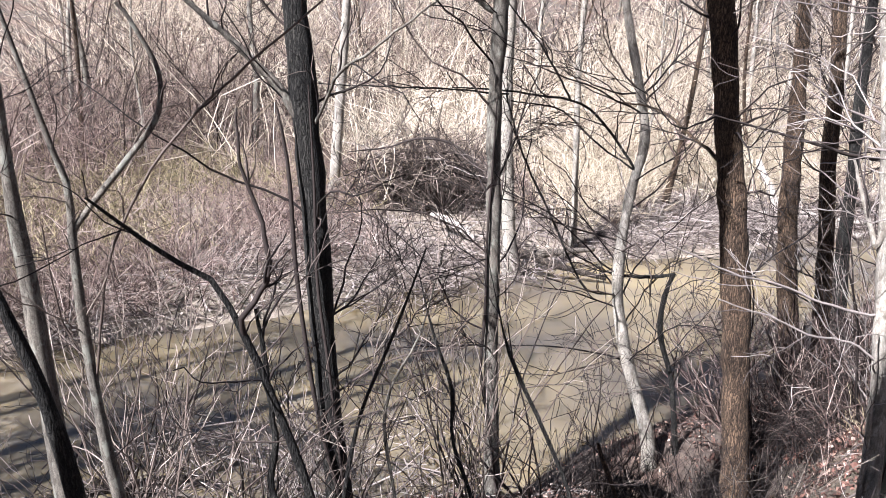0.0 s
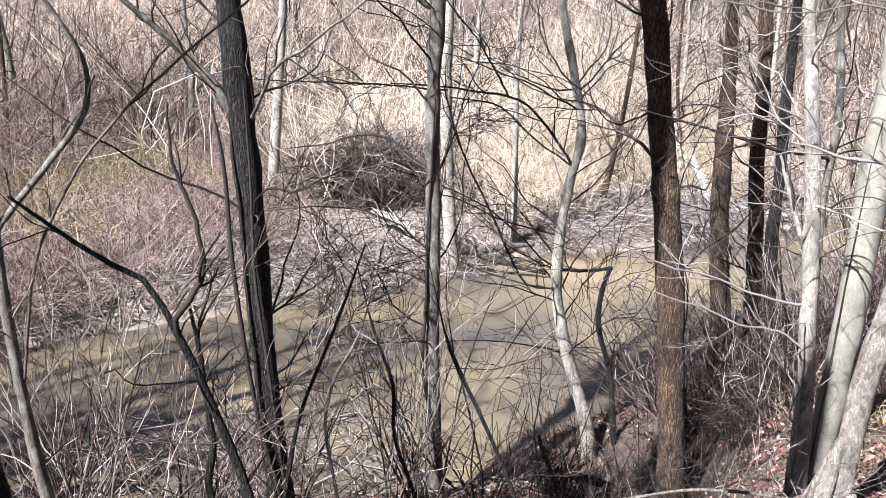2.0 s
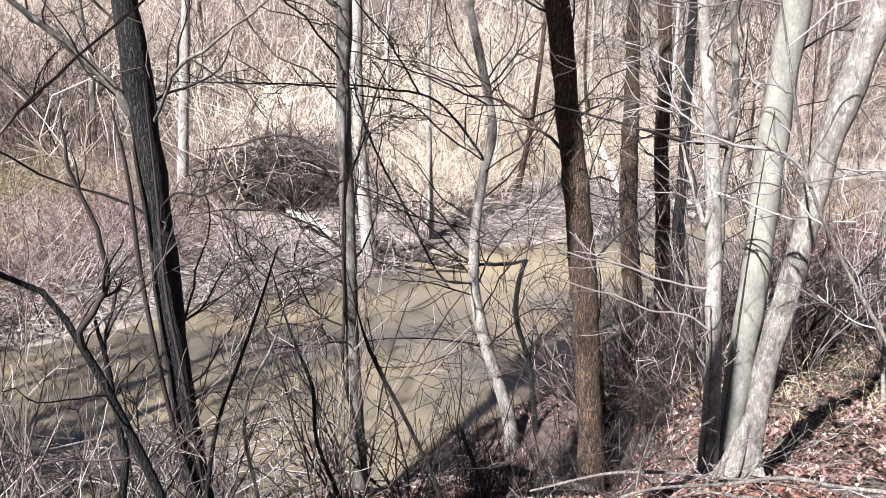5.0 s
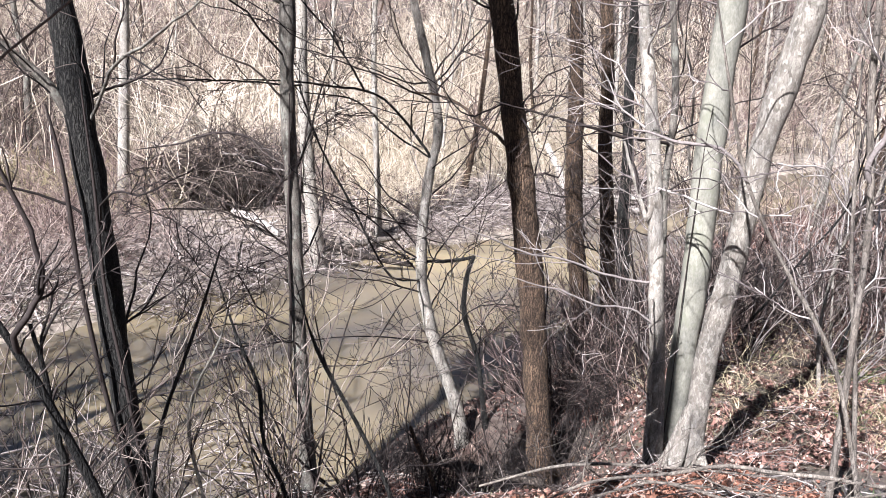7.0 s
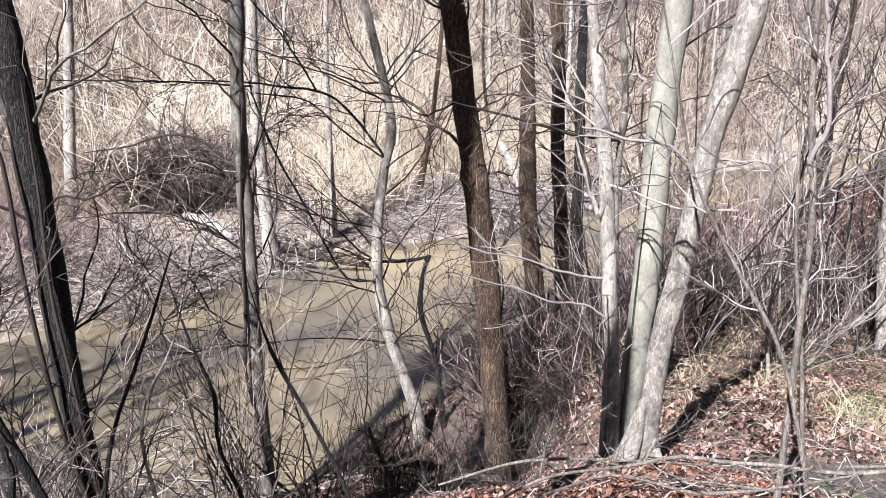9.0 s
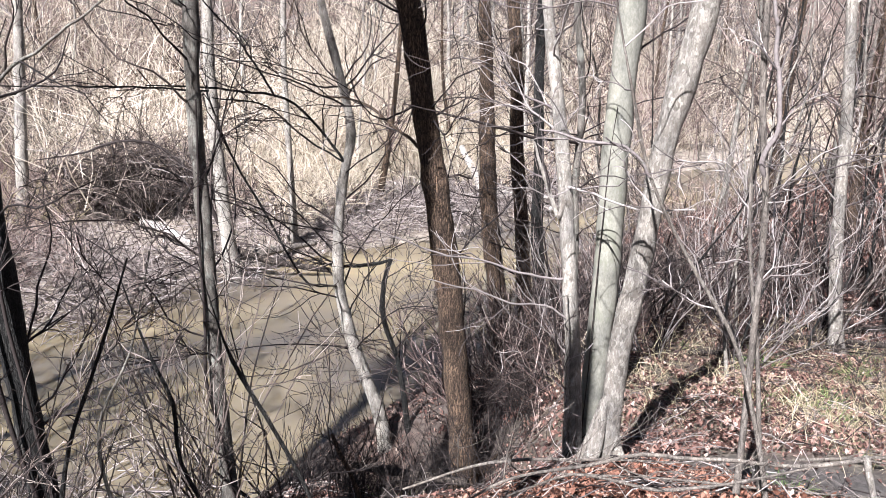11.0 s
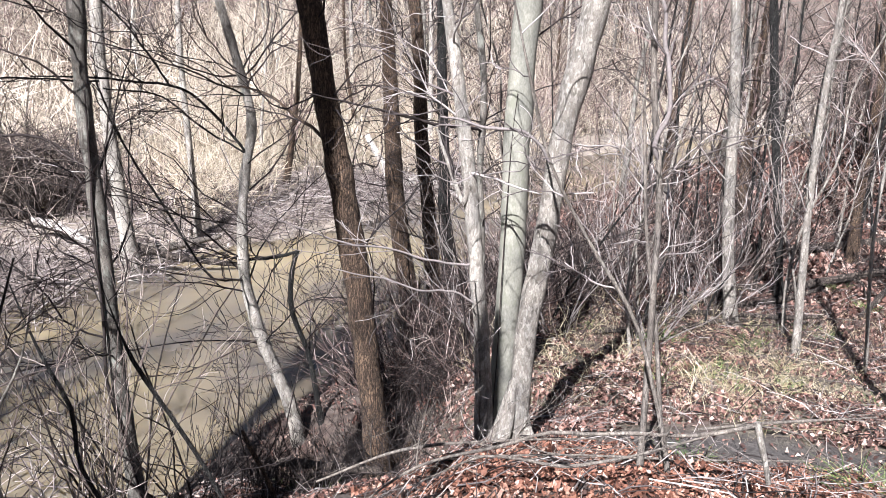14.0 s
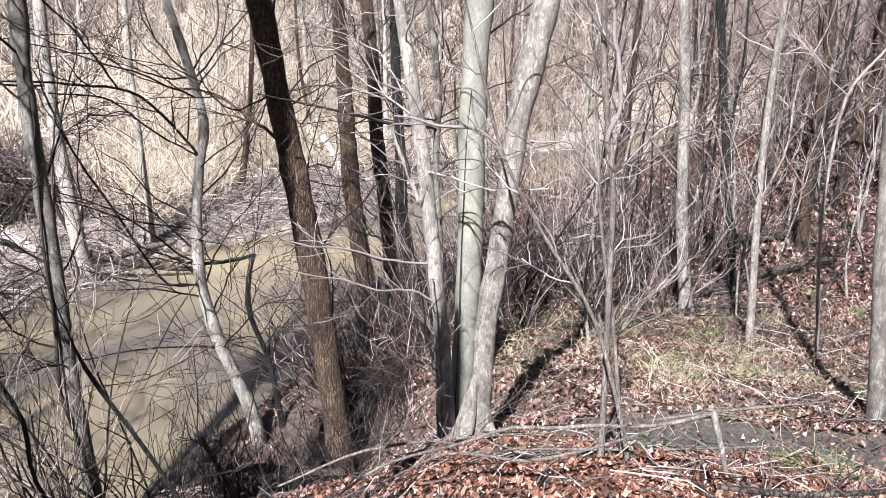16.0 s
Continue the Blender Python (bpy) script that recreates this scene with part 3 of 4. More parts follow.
tree([(9.41, 5.89, 6.03, 0.016), (9.24, 6.15, 5.54, 0.019), (9.19, 6.22, 4.78, 0.021), (9.2, 6.2, 3.69, 0.021), (9.29, 6.07, 2.34, 0.024)],
     BARK_PALE, "thin bent pale sapling", (), 29, TWIG_PALE, 8, 1.1, (0.3, 1), 2, sides=8)
tree([(7.36, 4.46, 5.78, 0.056), (7.42, 4.35, 4.48, 0.064), (7.55, 4.13, 2.6, 0.079)],
     BARK_GREY, "grey-barked tree beside the leafy path", (), 30, TWIG_PALE, 6, 1.2, (0.4, 1))
tree([(1.36, 19.45, 6.72, 0.117), (1.38, 19.45, 4.8, 0.134), (1.48, 19.44, 2.77, 0.152), (1.61, 19.43, 1.36, 0.169), (1.75, 19.42, 0.04, 0.214)],
     BARK_PALE, "whitish tree standing at the far waterline", (), 31, TWIG_PALE, 14, 2.2, (0.2, 1), least=0.006)
tree([(3.41, 21.73, 6.83, 0.065), (3.4, 21.73, 5.13, 0.075), (3.48, 21.72, 3.2, 0.08), (3.6, 21.7, 1.0, 0.09)],
     BARK_PALE, "slim whitish tree behind the far waterline", (), 37, TWIG_PALE, 12, 2.2, (0.2, 1), sides=12, least=0.006)
tree([(-3.03, 23.81, 5.72, 0.129), (-3.19, 23.79, 3.48, 0.149), (-3.33, 23.77, 1.28, 0.17)],
     BARK_PALE, "broken-barked whitish tree on the flood plain", (), 38, TWIG_PALE, 14, 2.4, (0.2, 1), sides=12, least=0.006)
# the near trees and shrubs at the head of the bank
tree([(-2.44, 4.37, 5.95, 0.03), (-2.41, 4.38, 5.15, 0.041), (-2.38, 4.4, 4.67, 0.049), (-2.35, 4.41, 4.02, 0.058), (-2.31, 4.43, 3.29, 0.071)],
     BARK_GREY, "young smooth grey tree at the bank's head", (), 32, TWIG_DARK, 7, 1.0, (0.4, 1), 2.5, sides=12, bough=0.0055, least=0.0024)
tree([(-2.42, 4.03, 4.96, 0.027), (-2.33, 4.08, 4.59, 0.034), (-2.26, 4.12, 4.31, 0.041), (-2.17, 4.17, 3.78, 0.049), (-2.13, 4.19, 3.43, 0.054)],
     BARK_DARK, "dark young tree leaning away", (), 33, TWIG_DARK, 6, 0.8, (0.4, 1), 2.5, sides=12, bough=0.0055, least=0.0024)
tree([(-2.35, 4.75, 5.47, 0.018), (-2.29, 4.78, 5.23, 0.024), (-2.29, 4.78, 4.84, 0.026), (-2.27, 4.79, 4.23, 0.033), (-2.21, 4.82, 3.4, 0.038), (-2.16, 4.84, 3.0, 0.043)],
     BARK_GREY, "crooked young tree with long sinuous limbs",
     [[(-2.29, 4.78, 4.95, 0.021), (-2.13, 4.85, 5.17, 0.021), (-1.84, 4.97, 5.55, 0.019), (-1.75, 5.0, 5.77, 0.017), (-1.8, 4.99, 6.01, 0.015), (-1.97, 4.92, 6.31, 0.012)],
      [(-2.24, 4.8, 3.9, 0.010), (-2.08, 4.8, 4.74, 0.009), (-1.73, 4.7, 5.39, 0.0085), (-1.29, 4.75, 5.88, 0.008), (-0.7, 4.84, 6.4, 0.006)]], 34, TWIG_MID, 9, 1.0, (0.3, 1), 1.5, sides=12, bough=0.006, least=0.0026)
tree([(-1.79, 3.91, 5.37, 0.008), (-1.44, 4.05, 5.03, 0.013), (-1.23, 4.12, 4.88, 0.018), (-1.12, 4.15, 4.64, 0.02), (-1.01, 4.18, 4.36, 0.024), (-0.74, 4.24, 3.49, 0.029)],
     BARK_DARK, "crooked dark shrub with a spreading top",
     [[(-1.09, 4.11, 4.66, 0.017), (-0.95, 4.14, 4.95, 0.015), (-0.97, 4.14, 5.2, 0.012), (-1.07, 4.11, 5.47, 0.01), (-1.07, 4.11, 5.82, 0.005)],
      [(-0.97, 4.39, 3.34, 0.023), (-0.99, 4.39, 3.86, 0.021), (-1.02, 4.38, 4.27, 0.018), (-1.06, 4.33, 4.65, 0.010)]], 35, TWIG_DARK, 10, 0.8, (0.4, 1), 0, sides=10, name="shrub", fine=1.0, bough=0.006, least=0.0026)
tree([(-0.12, 5.6, 4.69, 0.006), (-0.25, 5.59, 4.29, 0.01), (-0.39, 5.59, 3.89, 0.013), (-0.58, 5.57, 3.37, 0.015), (-0.68, 5.56, 2.84, 0.018)],
     BARK_DARK, "thin dark arching sapling", (), 36, TWIG_DARK, 6, 0.9, (0.3, 1), 0, sides=8, name="shrub", bough=0.007, least=0.003)
tree([(-0.17, 6.2, 4.23, 0.006), (-0.04, 6.2, 3.74, 0.012), (0.12, 6.2, 3.28, 0.017), (0.14, 6.2, 2.81, 0.017), (0.33, 6.19, 2.25, 0.017)],
     BARK_DARK, "thin crooked dark sapling", (), 39, TWIG_MID, 6, 0.9, (0.2, 1), 0.6, sides=8, name="shrub", bough=0.007, least=0.003)
tree([(-0.05, 6.0, 4.3, 0.005), (-0.17, 6.0, 3.82, 0.009), (-0.39, 5.99, 3.37, 0.012), (-0.43, 5.98, 3.01, 0.014), (-0.33, 5.99, 2.36, 0.014)],
     BARK_GREY, "thin forked grey sapling", (), 40, TWIG_MID, 7, 0.9, (0.2, 1), 0.6, sides=8, name="shrub", bough=0.007, least=0.003)
tree([(0.47, 5.98, 4.04, 0.006), (0.55, 5.97, 3.76, 0.014), (0.68, 5.96, 3.47, 0.018), (0.87, 5.94, 3.09, 0.018), (1.14, 5.89, 2.48, 0.016)],
     BARK_DARK, "dark sapling leaning over the bank", (), 41, TWIG_DARK, 7, 1.0, (0.2, 1), 0.6, sides=8, name="shrub", bough=0.007, least=0.003)
tree([(1.64, 7.32, 2.2, 0.019), (1.69, 7.30, 2.05, 0.022), (1.87, 7.26, 1.61, 0.022)],
     BARK_BROWN, "broken brown stub on the bank", (), 42, TWIG_DARK, 3, 0.6, (0.2, 1), 0, sides=8, name="stump")


# ---- shrubs, thickets and far trees, built once and copied ----
def shrub(seed, stems, height, mat, label, spread=0.35, twig=5):
    """A many-stemmed bare shrub, each stem with its own twigs."""
    rng = np.random.default_rng(seed)
    root = new("shrub")
    tagged(root, label, "shrub", "bank shrubs")
    for _ in range(stems):
        a = rng.uniform(0, 2 * np.pi)
        d = np.array([np.cos(a) * spread, np.sin(a) * spread, 1.0]) * rng.uniform(0.6, 1.1)
        base = np.array([np.cos(a), np.sin(a), 0]) * rng.uniform(0.02, 0.16)
        p, line = base.copy(), [base.copy()]
        L = height * rng.uniform(0.6, 1.1)
        d = unit(d)
        for _ in range(8):
            p = p + d * L / 8
            d = unit(d + rng.normal(size=3) * 0.12 + np.array([np.cos(a), np.sin(a), 0.5]) * 0.03)
            line.append(p.copy())
        P = np.asarray(line)[None]
        R = rng.uniform(0.008, 0.016) * np.linspace(1, 0.4, 9)[None]
        second = sprout(rng, P, R, twig, 0.25, 1, height * 0.30, 0.55, 0.16, 0.15, 7, 0.62, 0.0042)
        third = sprout(rng, *second, twig * 2, 0.15, 1, height * 0.13, 0.6, 0.10, 0.2, 4, 0.66, 0.0036)
        v, f = tubes([(P, R), second, third], 3)
        part("stem", mesh_from("stem", v, f, mat), root)
    return root


def scatter(proto, spots, rng, lean=0.12, low=0.75, high=1.2, sink=0.05):
    """The thing itself at the first spot and copies of it at the others."""
    for k, (x, y) in enumerate(spots):
        s = rng.uniform(low, high)
        m = Matrix.LocRotScale((x, y, float(land(x, y)) - sink), Euler((rng.normal(0, lean), rng.normal(0, lean), rng.uniform(0, 6.28))), (s, s, s))
        if k:
            copy = copy_thing(proto, m)
            copy.scale = (s, s, s)
    x, y = spots[0]
    proto.location = (x, y, float(land(x, y)) - sink)


def belt(rng, n, x0, x1, lo, hi, shore):
    """n spots in a belt lo to hi metres behind a shore, clear of the brush pile."""
    xs = rng.uniform(x0, x1, n)
    spots = [(x, np.interp(x, *shore) + rng.uniform(lo, hi)) for x in xs]
    return [(x, y) for x, y in spots if np.hypot((x + 0.5) / 2.8, (y - 22.8) / 2.6) > 1]


def patch(rng, n, x0, x1, y0, y1):
    return [(rng.uniform(x0, x1), rng.uniform(y0, y1)) for _ in range(n)]


rng = np.random.default_rng(5)
NEAR, FAR = (NEAR_X, NEAR_Y), (FAR_X, FAR_Y)
kinds = [shrub(51, 11, 2.9, TWIG_MID, "bare grey many-stemmed shrub on the bank", 0.42, 3), shrub(52, 9, 2.4, TWIG_DARK, "bare dark thin-stemmed shrub on the bank", twig=3),
         shrub(53, 10, 3.2, TWIG_MID, "tall bare shrub with long arching stems", 0.3, 3), shrub(54, 9, 2.0, TWIG_RED, "low bare reddish shrub", 0.5),
         shrub(55, 10, 1.5, TWIG_RED, "low tangle of dry reddish stems", 0.6)]
scatter(kinds[0], [(-1.9, 6.2), (-0.2, 6.4), (-3.2, 6.5), (0.45, 6.9), (7.2, 8.4), (6.6, 9.6), (9.6, 8.8), (9.0, 11.0), (12.0, 10.5), (-2.6, 5.6)], rng)
scatter(kinds[1], [(-2.7, 7.0), (4.2, 9.6), (6.2, 8.2), (8.0, 10.0), (10.5, 10.6), (13.0, 12.6), (-1.7, 6.8), (-3.4, 7.8), (4.6, 9.2), (5.6, 9.0), (5.3, 9.8), (6.0, 9.8), (3.9, 8.7), (1.2, 8.2), (0.5, 8.0), (4.9, 8.2), (2.0, 8.2)], rng)
scatter(kinds[2], [(0.2, 7.6), (-0.9, 7.2), (-3.0, 7.4), (7.8, 11.4), (10.2, 12.4), (11.6, 9.4), (-1.5, 6.3)], rng)
scatter(kinds[3], [(4.4, 8.8), (5.2, 8.8), (5.8, 9.4), (7.6, 9.5), (8.3, 9.2), (9.3, 9.9), (10.6, 10.2), (12.0, 10.8), (6.5, 9.1), (10.2, 9.0), (13.0, 10.4), (8.6, 10.4), (4.0, 10.4), (6.6, 11.0), (9.8, 10.8), (11.4, 11.6), (7.0, 10.2), (5.0, 11.2)], rng)
scatter(kinds[4], [(4.6, 8.2), (3.9, 9.4), (5.4, 10.2), (6.4, 10.4), (10.0, 11.4)], rng)


briar = shrub(56, 7, 2.4, TWIG_PALE, "pale arching briar canes in the brush", 0.6, 4)
scatter(briar, [(6.0, 8.2), (6.9, 7.6), (7.2, 7.7), (5.2, 8.8), (8.3, 8.6), (5.0, 8.2), (9.4, 8.8)], rng)


def thicket(seed, n, size, low, high, mat, label, arch=0.25, twig=2, thick=0.009, name="thicket", lie=0.0, group="far bank brush", bends=3, pts=2):
    """A patch of brush too dense to count; lie: how far the sticks lie down."""
    rng = np.random.default_rng(seed)
    base = np.c_[rng.uniform(-size / 2, size / 2, (n, 2)), rng.uniform(0, 0.25, n) * (lie > 0)]
    d = np.c_[rng.normal(0, arch + lie * 3, (n, 2)), np.full(n, 1 - lie * 0.9)]
    L = rng.uniform(low, high, n)[:, None]
    p, line = base, [base]
    for _ in range(bends):
        d = unit(d)
        p = p + d * L / bends
        line.append(p)
        d = d + rng.normal(size=(n, 3)) * 0.42
        d[:, 2] -= arch * 0.45
    P = np.stack(line, 1)
    R = rng.uniform(0.5, 1.3, n)[:, None] * thick * np.linspace(1, 0.4, bends + 1)[None]
    second = sprout(rng, P, R, n * twig, 0.15, 1, (low + high) * 0.22, 0.7, 0.05, 0.2, pts, 0.7, thick * 0.4)
    v, f = tubes([(P, R), second], 3)
    return tagged(new(name, mesh_from(name, v, f, mat)), label, "brush", group, "stuff")


t11 = thicket(71, 34, 1.1, 0.4, 1.5, TWIG_DARK, "upright dark shoots along the bank's edge", 0.22, 3, 0.0065, "bank_shoots", group="near bank brush", bends=4, pts=3)
scatter(t11, [(2.2, 7.5), (2.6, 8.5), (3.1, 7.8), (2.0, 8.6), (1.5, 8.0), (2.2, 8.0), (3.6, 8.4), (4.1, 8.1), (4.3, 9.0), (2.9, 7.6), (5.2, 8.3)], rng, 0.1, 0.7, 1.3, 0.02)
t1 = thicket(61, 120, 3.0, 0.9, 2.6, BRUSH, "dense dry tan brush on the flood plain", 0.45, 3, 0.015)
t2 = thicket(62, 100, 3.0, 0.6, 1.8, BRUSH_RED, "dense reddish bare brush", 0.6, 4, 0.011, pts=3)
t3 = thicket(63, 110, 3.0, 0.9, 2.6, STRAW, "stand of bleached arching dead canes", 0.6, 2, 0.021)
t4 = thicket(64, 80, 7.0, 2.5, 6.0, BRUSH, "belt of thin pale saplings", 0.3, 5, 0.022)
t5 = thicket(65, 80, 7.0, 2.5, 6.5, TWIG_MID, "belt of thin brown saplings", 0.28, 5, 0.019)
t9 = thicket(69, 90, 7.0, 2.0, 5.5, BRUSH_RED, "belt of thin grey-brown saplings", 0.36, 5, 0.018)
t6 = thicket(66, 110, 3.5, 0.6, 2.2, DRIFT, "tangled driftwood and flood wrack along the waterline", 0.1, 3, 0.016, "driftwood", 0.95)
t7 = thicket(67, 60, 2.0, 0.7, 2.0, TWIG_RED, "dense fine reddish-brown brush", 0.9, 4, 0.007, group="near bank brush", pts=3)
t8 = thicket(68, 55, 2.0, 0.7, 2.2, TWIG_DARK, "dense fine dark brush", 0.9, 4, 0.008, group="near bank brush", pts=3)
scatter(t1, belt(rng, 34, -3, 32, 3.0, 18, FAR) + belt(rng, 24, 12, 42, 0.8, 7, FAR), rng, 0.03)
scatter(t2, belt(rng, 36, -16, 20, 3.2, 13, FAR) + belt(rng, 56, -17, 1, 2.6, 14, FAR) + belt(rng, 16, -17, -5, 0.8, 3.5, FAR) + [p for p in patch(rng, 30, 13, 34, 9, 24) if p[1] < np.interp(p[0], *NEAR) - 2][:7], rng, 0.03)
t10 = thicket(70, 150, 3.6, 0.4, 1.3, BRUSH_OLIVE, "patch of tangled dry olive grass and stems", 0.6, 2, 0.013)
scatter(t10, belt(rng, 26, -17, -3, 4, 17, FAR) + belt(rng, 12, 6, 22, 3, 14, FAR), rng, 0.03, 0.8, 1.5)
scatter(t3, belt(rng, 38, 3, 24, 2.6, 17, FAR), rng, 0.03)
scatter(t4, belt(rng, 10, -18, -4, 14, 40, FAR) + belt(rng, 26, -3, 24, 10, 40, FAR) + belt(rng, 40, 16, 54, 5, 36, FAR), rng, 0.03)
# the five listed spots far left are unseen, added to shade the creek
scatter(t5, belt(rng, 8, -20, 20, 16, 42, FAR) + belt(rng, 12, 20, 40, 4, 14, FAR) + belt(rng, 34, 20, 66, 14, 50, FAR) + [(-13.5, 2.4), (-14.5, 6.0), (-13.0, 5.2), (-14.6, 3.0), (-16.5, 5.0)] + [p for p in patch(rng, 70, 19, 38, 9, 20) if p[1] < np.interp(p[0], *NEAR) - 3][:10], rng, 0.03)
scatter(t9, belt(rng, 18, -20, -2, 8, 34, FAR) + belt(rng, 8, 18, 48, 3, 18, FAR) + belt(rng, 14, 20, 66, 14, 50, FAR) + [p for p in patch(rng, 40, 18, 44, 9, 30) if p[1] < np.interp(p[0], *NEAR) - 3][:8], rng, 0.03)
scatter(t6, belt(rng, 6, -12, -3, 1.2, 4.5, FAR) + belt(rng, 38, -3, 20, 0.2, 4.5, FAR) + [(-3.4, 8.9), (-1.2, 9.0)], rng, 0.03, 0.6, 1.1, 0.02)
scatter(t7, [(6.3, 9.6), (7.6, 10.6), (8.8, 11.0), (9.8, 11.8), (6.9, 11.6), (5.4, 9.6), (4.6, 10.4), (5.0, 8.6), (6.2, 10.4)], rng, 0.03)
scatter(t8, [(7.8, 11.0), (9.0, 12.2), (11.4, 11.4), (5.8, 10.6), (12.8, 12.4), (7.2, 10.8), (9.8, 11.2), (8.2, 11.4), (4.8, 8.5), (13.2, 8.8)], rng, 0.03)


def far_tree(seed, mat, twigs, label, height, radius):
    rng = np.random.default_rng(seed)
    root = new("tree")
    tagged(root, label, "tree", "far woods")
    ctrl = [(0, 0, 0, radius * 1.25)]
    x = y = 0.0
    for k in range(1, 6):
        x, y = x + rng.normal(0, 0.2), y + rng.normal(0, 0.2)
        ctrl.append((x, y, height * k / 5, radius * (1 - 0.15 * k)))
    P, R = spline(ctrl, 16)
    v, f = tubes([(P[None], R[None])], 8)
    part("trunk", mesh_from("trunk", v, f, mat), root)
    first = sprout(rng, P[None], R[None], 22, 0.1, 1, height * 0.22, 0.95, 0.2, 0.15, 6, 0.35, 0.012, 0.05)
    second = sprout(rng, *first, 90, 0.2, 1, height * 0.1, 0.7, 0.12, 0.2, 4, 0.6, 0.009)
    third = sprout(rng, *second, 120, 0.2, 1, height * 0.05, 0.7, 0.1, 0.2, 3, 0.7, 0.007)
    v, f = tubes([first, second, third], 3)
    tagged(part("crown", mesh_from("crown", v, f, twigs), root, "bare branches and twigs"), kind="stuff")
    return root


woods = [far_tree(71, BARK_PALE, TWIG_PALE, "distant bare whitish tree", 13, 0.12), far_tree(72, BARK_GREY, TWIG_MID, "distant bare grey tree", 12, 0.12),
         far_tree(73, BARK_BROWN, BRUSH_RED, "distant bare brown tree", 12, 0.11), far_tree(74, BARK_PALE, BRUSH, "distant slim pale tree", 10, 0.065)]
# spots for unseen copies left of and behind the eye, added to dapple the light
UNSEEN_SHADE = [[(-12, 4)], [(-9.5, -1), (-6.5, -4)], [(-5, -2.5)], [(-13, 0), (-8, 3.8)]]
for w, more in zip(woods, UNSEEN_SHADE):
    spots = belt(rng, 13, -22, 46, 10, 40, FAR) + belt(rng, 4, 3, 36, 3, 9, FAR) + belt(rng, 9, 18, 62, 10, 44, FAR) + more
    slope = [p for p in patch(rng, 24, 12, 38, 7, 26) if p[1] < np.interp(p[0], *NEAR) - 3]
    spots += slope[: 13 if w in woods[1:3] else 0]
    scatter(w, spots, rng, 0.045, 0.7, 1.15, 0.1)


def sapling(seed, height, radius, mat, twigs, label):
    """A thin young tree in the brush."""
    rng = np.random.default_rng(seed)
    root = new("sapling")
    tagged(root, label, "sapling", "young trees in the brush")
    ctrl, x, y = [(0, 0, 0, radius * 1.2)], 0.0, 0.0
    for k in range(1, 7):
        x, y = x + rng.normal(0.03, 0.09), y + rng.normal(0, 0.09)
        ctrl.append((x, y, height * k / 6, radius * (1 - 0.13 * k)))
    P, R = spline(ctrl, 22)
    v, f = tubes([(P[None], R[None])], 7)
    part("trunk", mesh_from("trunk", v, f, mat), root)
    first = sprout(rng, P[None], R[None], 14, 0.2, 1, height * 0.26, 0.9, 0.15, 0.2, 8, 0.5, 0.004)
    second = sprout(rng, *first, 45, 0.15, 1, height * 0.11, 0.8, 0.05, 0.22, 5, 0.6, 0.003)
    third = sprout(rng, *second, 80, 0.15, 1, height * 0.05, 0.8, 0.05, 0.22, 3, 0.7, 0.0026)
    v, f = tubes([first, second, third], 4)
    tagged(part("crown", mesh_from("crown", v, f, twigs), root, "bare twigs"), kind="stuff")
    return root


scatter(sapling(76, 5.0, 0.024, BARK_ASH, TWIG_PALE, "thin pale bare sapling in the brush"), [(6.6, 7.4), (7.9, 8.8), (9.6, 7.6), (10.6, 8.2), (12.4, 9.2), (8.8, 10.2), (11.6, 7.2), (13.6, 8.4), (5.6, 8.6), (15.0, 8.6), (10.0, 12.0)], rng, 0.1)
scatter(sapling(77, 4.2, 0.02, BARK_DARK, TWIG_DARK, "thin dark bare sapling in the brush"), [(5.2, 8.2), (7.2, 8.0), (8.4, 8.0), (9.2, 9.2), (10.2, 9.4), (11.2, 9.0), (6.4, 9.0), (12.6, 7.6), (14.4, 9.8), (7.8, 12.0), (16.5, 9.6)], rng, 0.14)


scatter(sapling(78, 8.0, 0.035, BARK_DARK, TWIG_MID, "slim dark bare young tree on the wooded bench"), [(11.4, 9.8), (12.6, 11.2), (13.4, 9.4), (14.6, 11.8), (15.6, 10.4), (16.8, 12.6), (17.6, 11.0), (12.2, 12.8), (10.4, 11.2), (18.6, 13.4), (14.0, 13.4), (19.4, 11.8), (16.0, 14.4), (20.5, 14.5), (11.0, 12.6)], rng, 0.06)
scatter(sapling(79, 7.0, 0.03, BARK_ASH, TWIG_MID, "slim grey bare young tree on the wooded bench"), [(10.8, 10.4), (12.0, 10.0), (13.0, 12.0), (14.2, 10.4), (15.2, 12.6), (16.4, 11.4), (17.4, 13.4), (18.4, 12.0), (13.8, 8.6), (19.8, 13.2), (9.4, 10.6)], rng, 0.06)


# unseen tree added beside the camera so its shadow falls across the pale trunks
tree([(-1.41, 1.39, 10.5, 0.10), (-1.43, 1.38, 8.6, 0.105), (-1.45, 1.37, 6.5, 0.11), (-1.45, 1.37, 4.6, 0.12)],
     BARK_DARK, "unseen dark-barked tree with a broken top, added beside the path for its shadow", (), 48, TWIG_DARK, 8, 1.6, (0.6, 1), 0.4, fine=1.0, least=0.005)


# unseen trunk, added to shade the upper part of the brown tree
tree([(-3.78, 2.20, 15.6, 0.24), (-3.78, 2.20, 11.6, 0.27), (-3.78, 2.20, 7.5, 0.30), (-3.80, 2.21, 4.8, 0.33)],
     BARK_DARK, "unseen broad dark-barked tree behind the bank's head, added for its shade", (), 49, TWIG_DARK, 10, 2.2, (0.5, 1), 2.0)


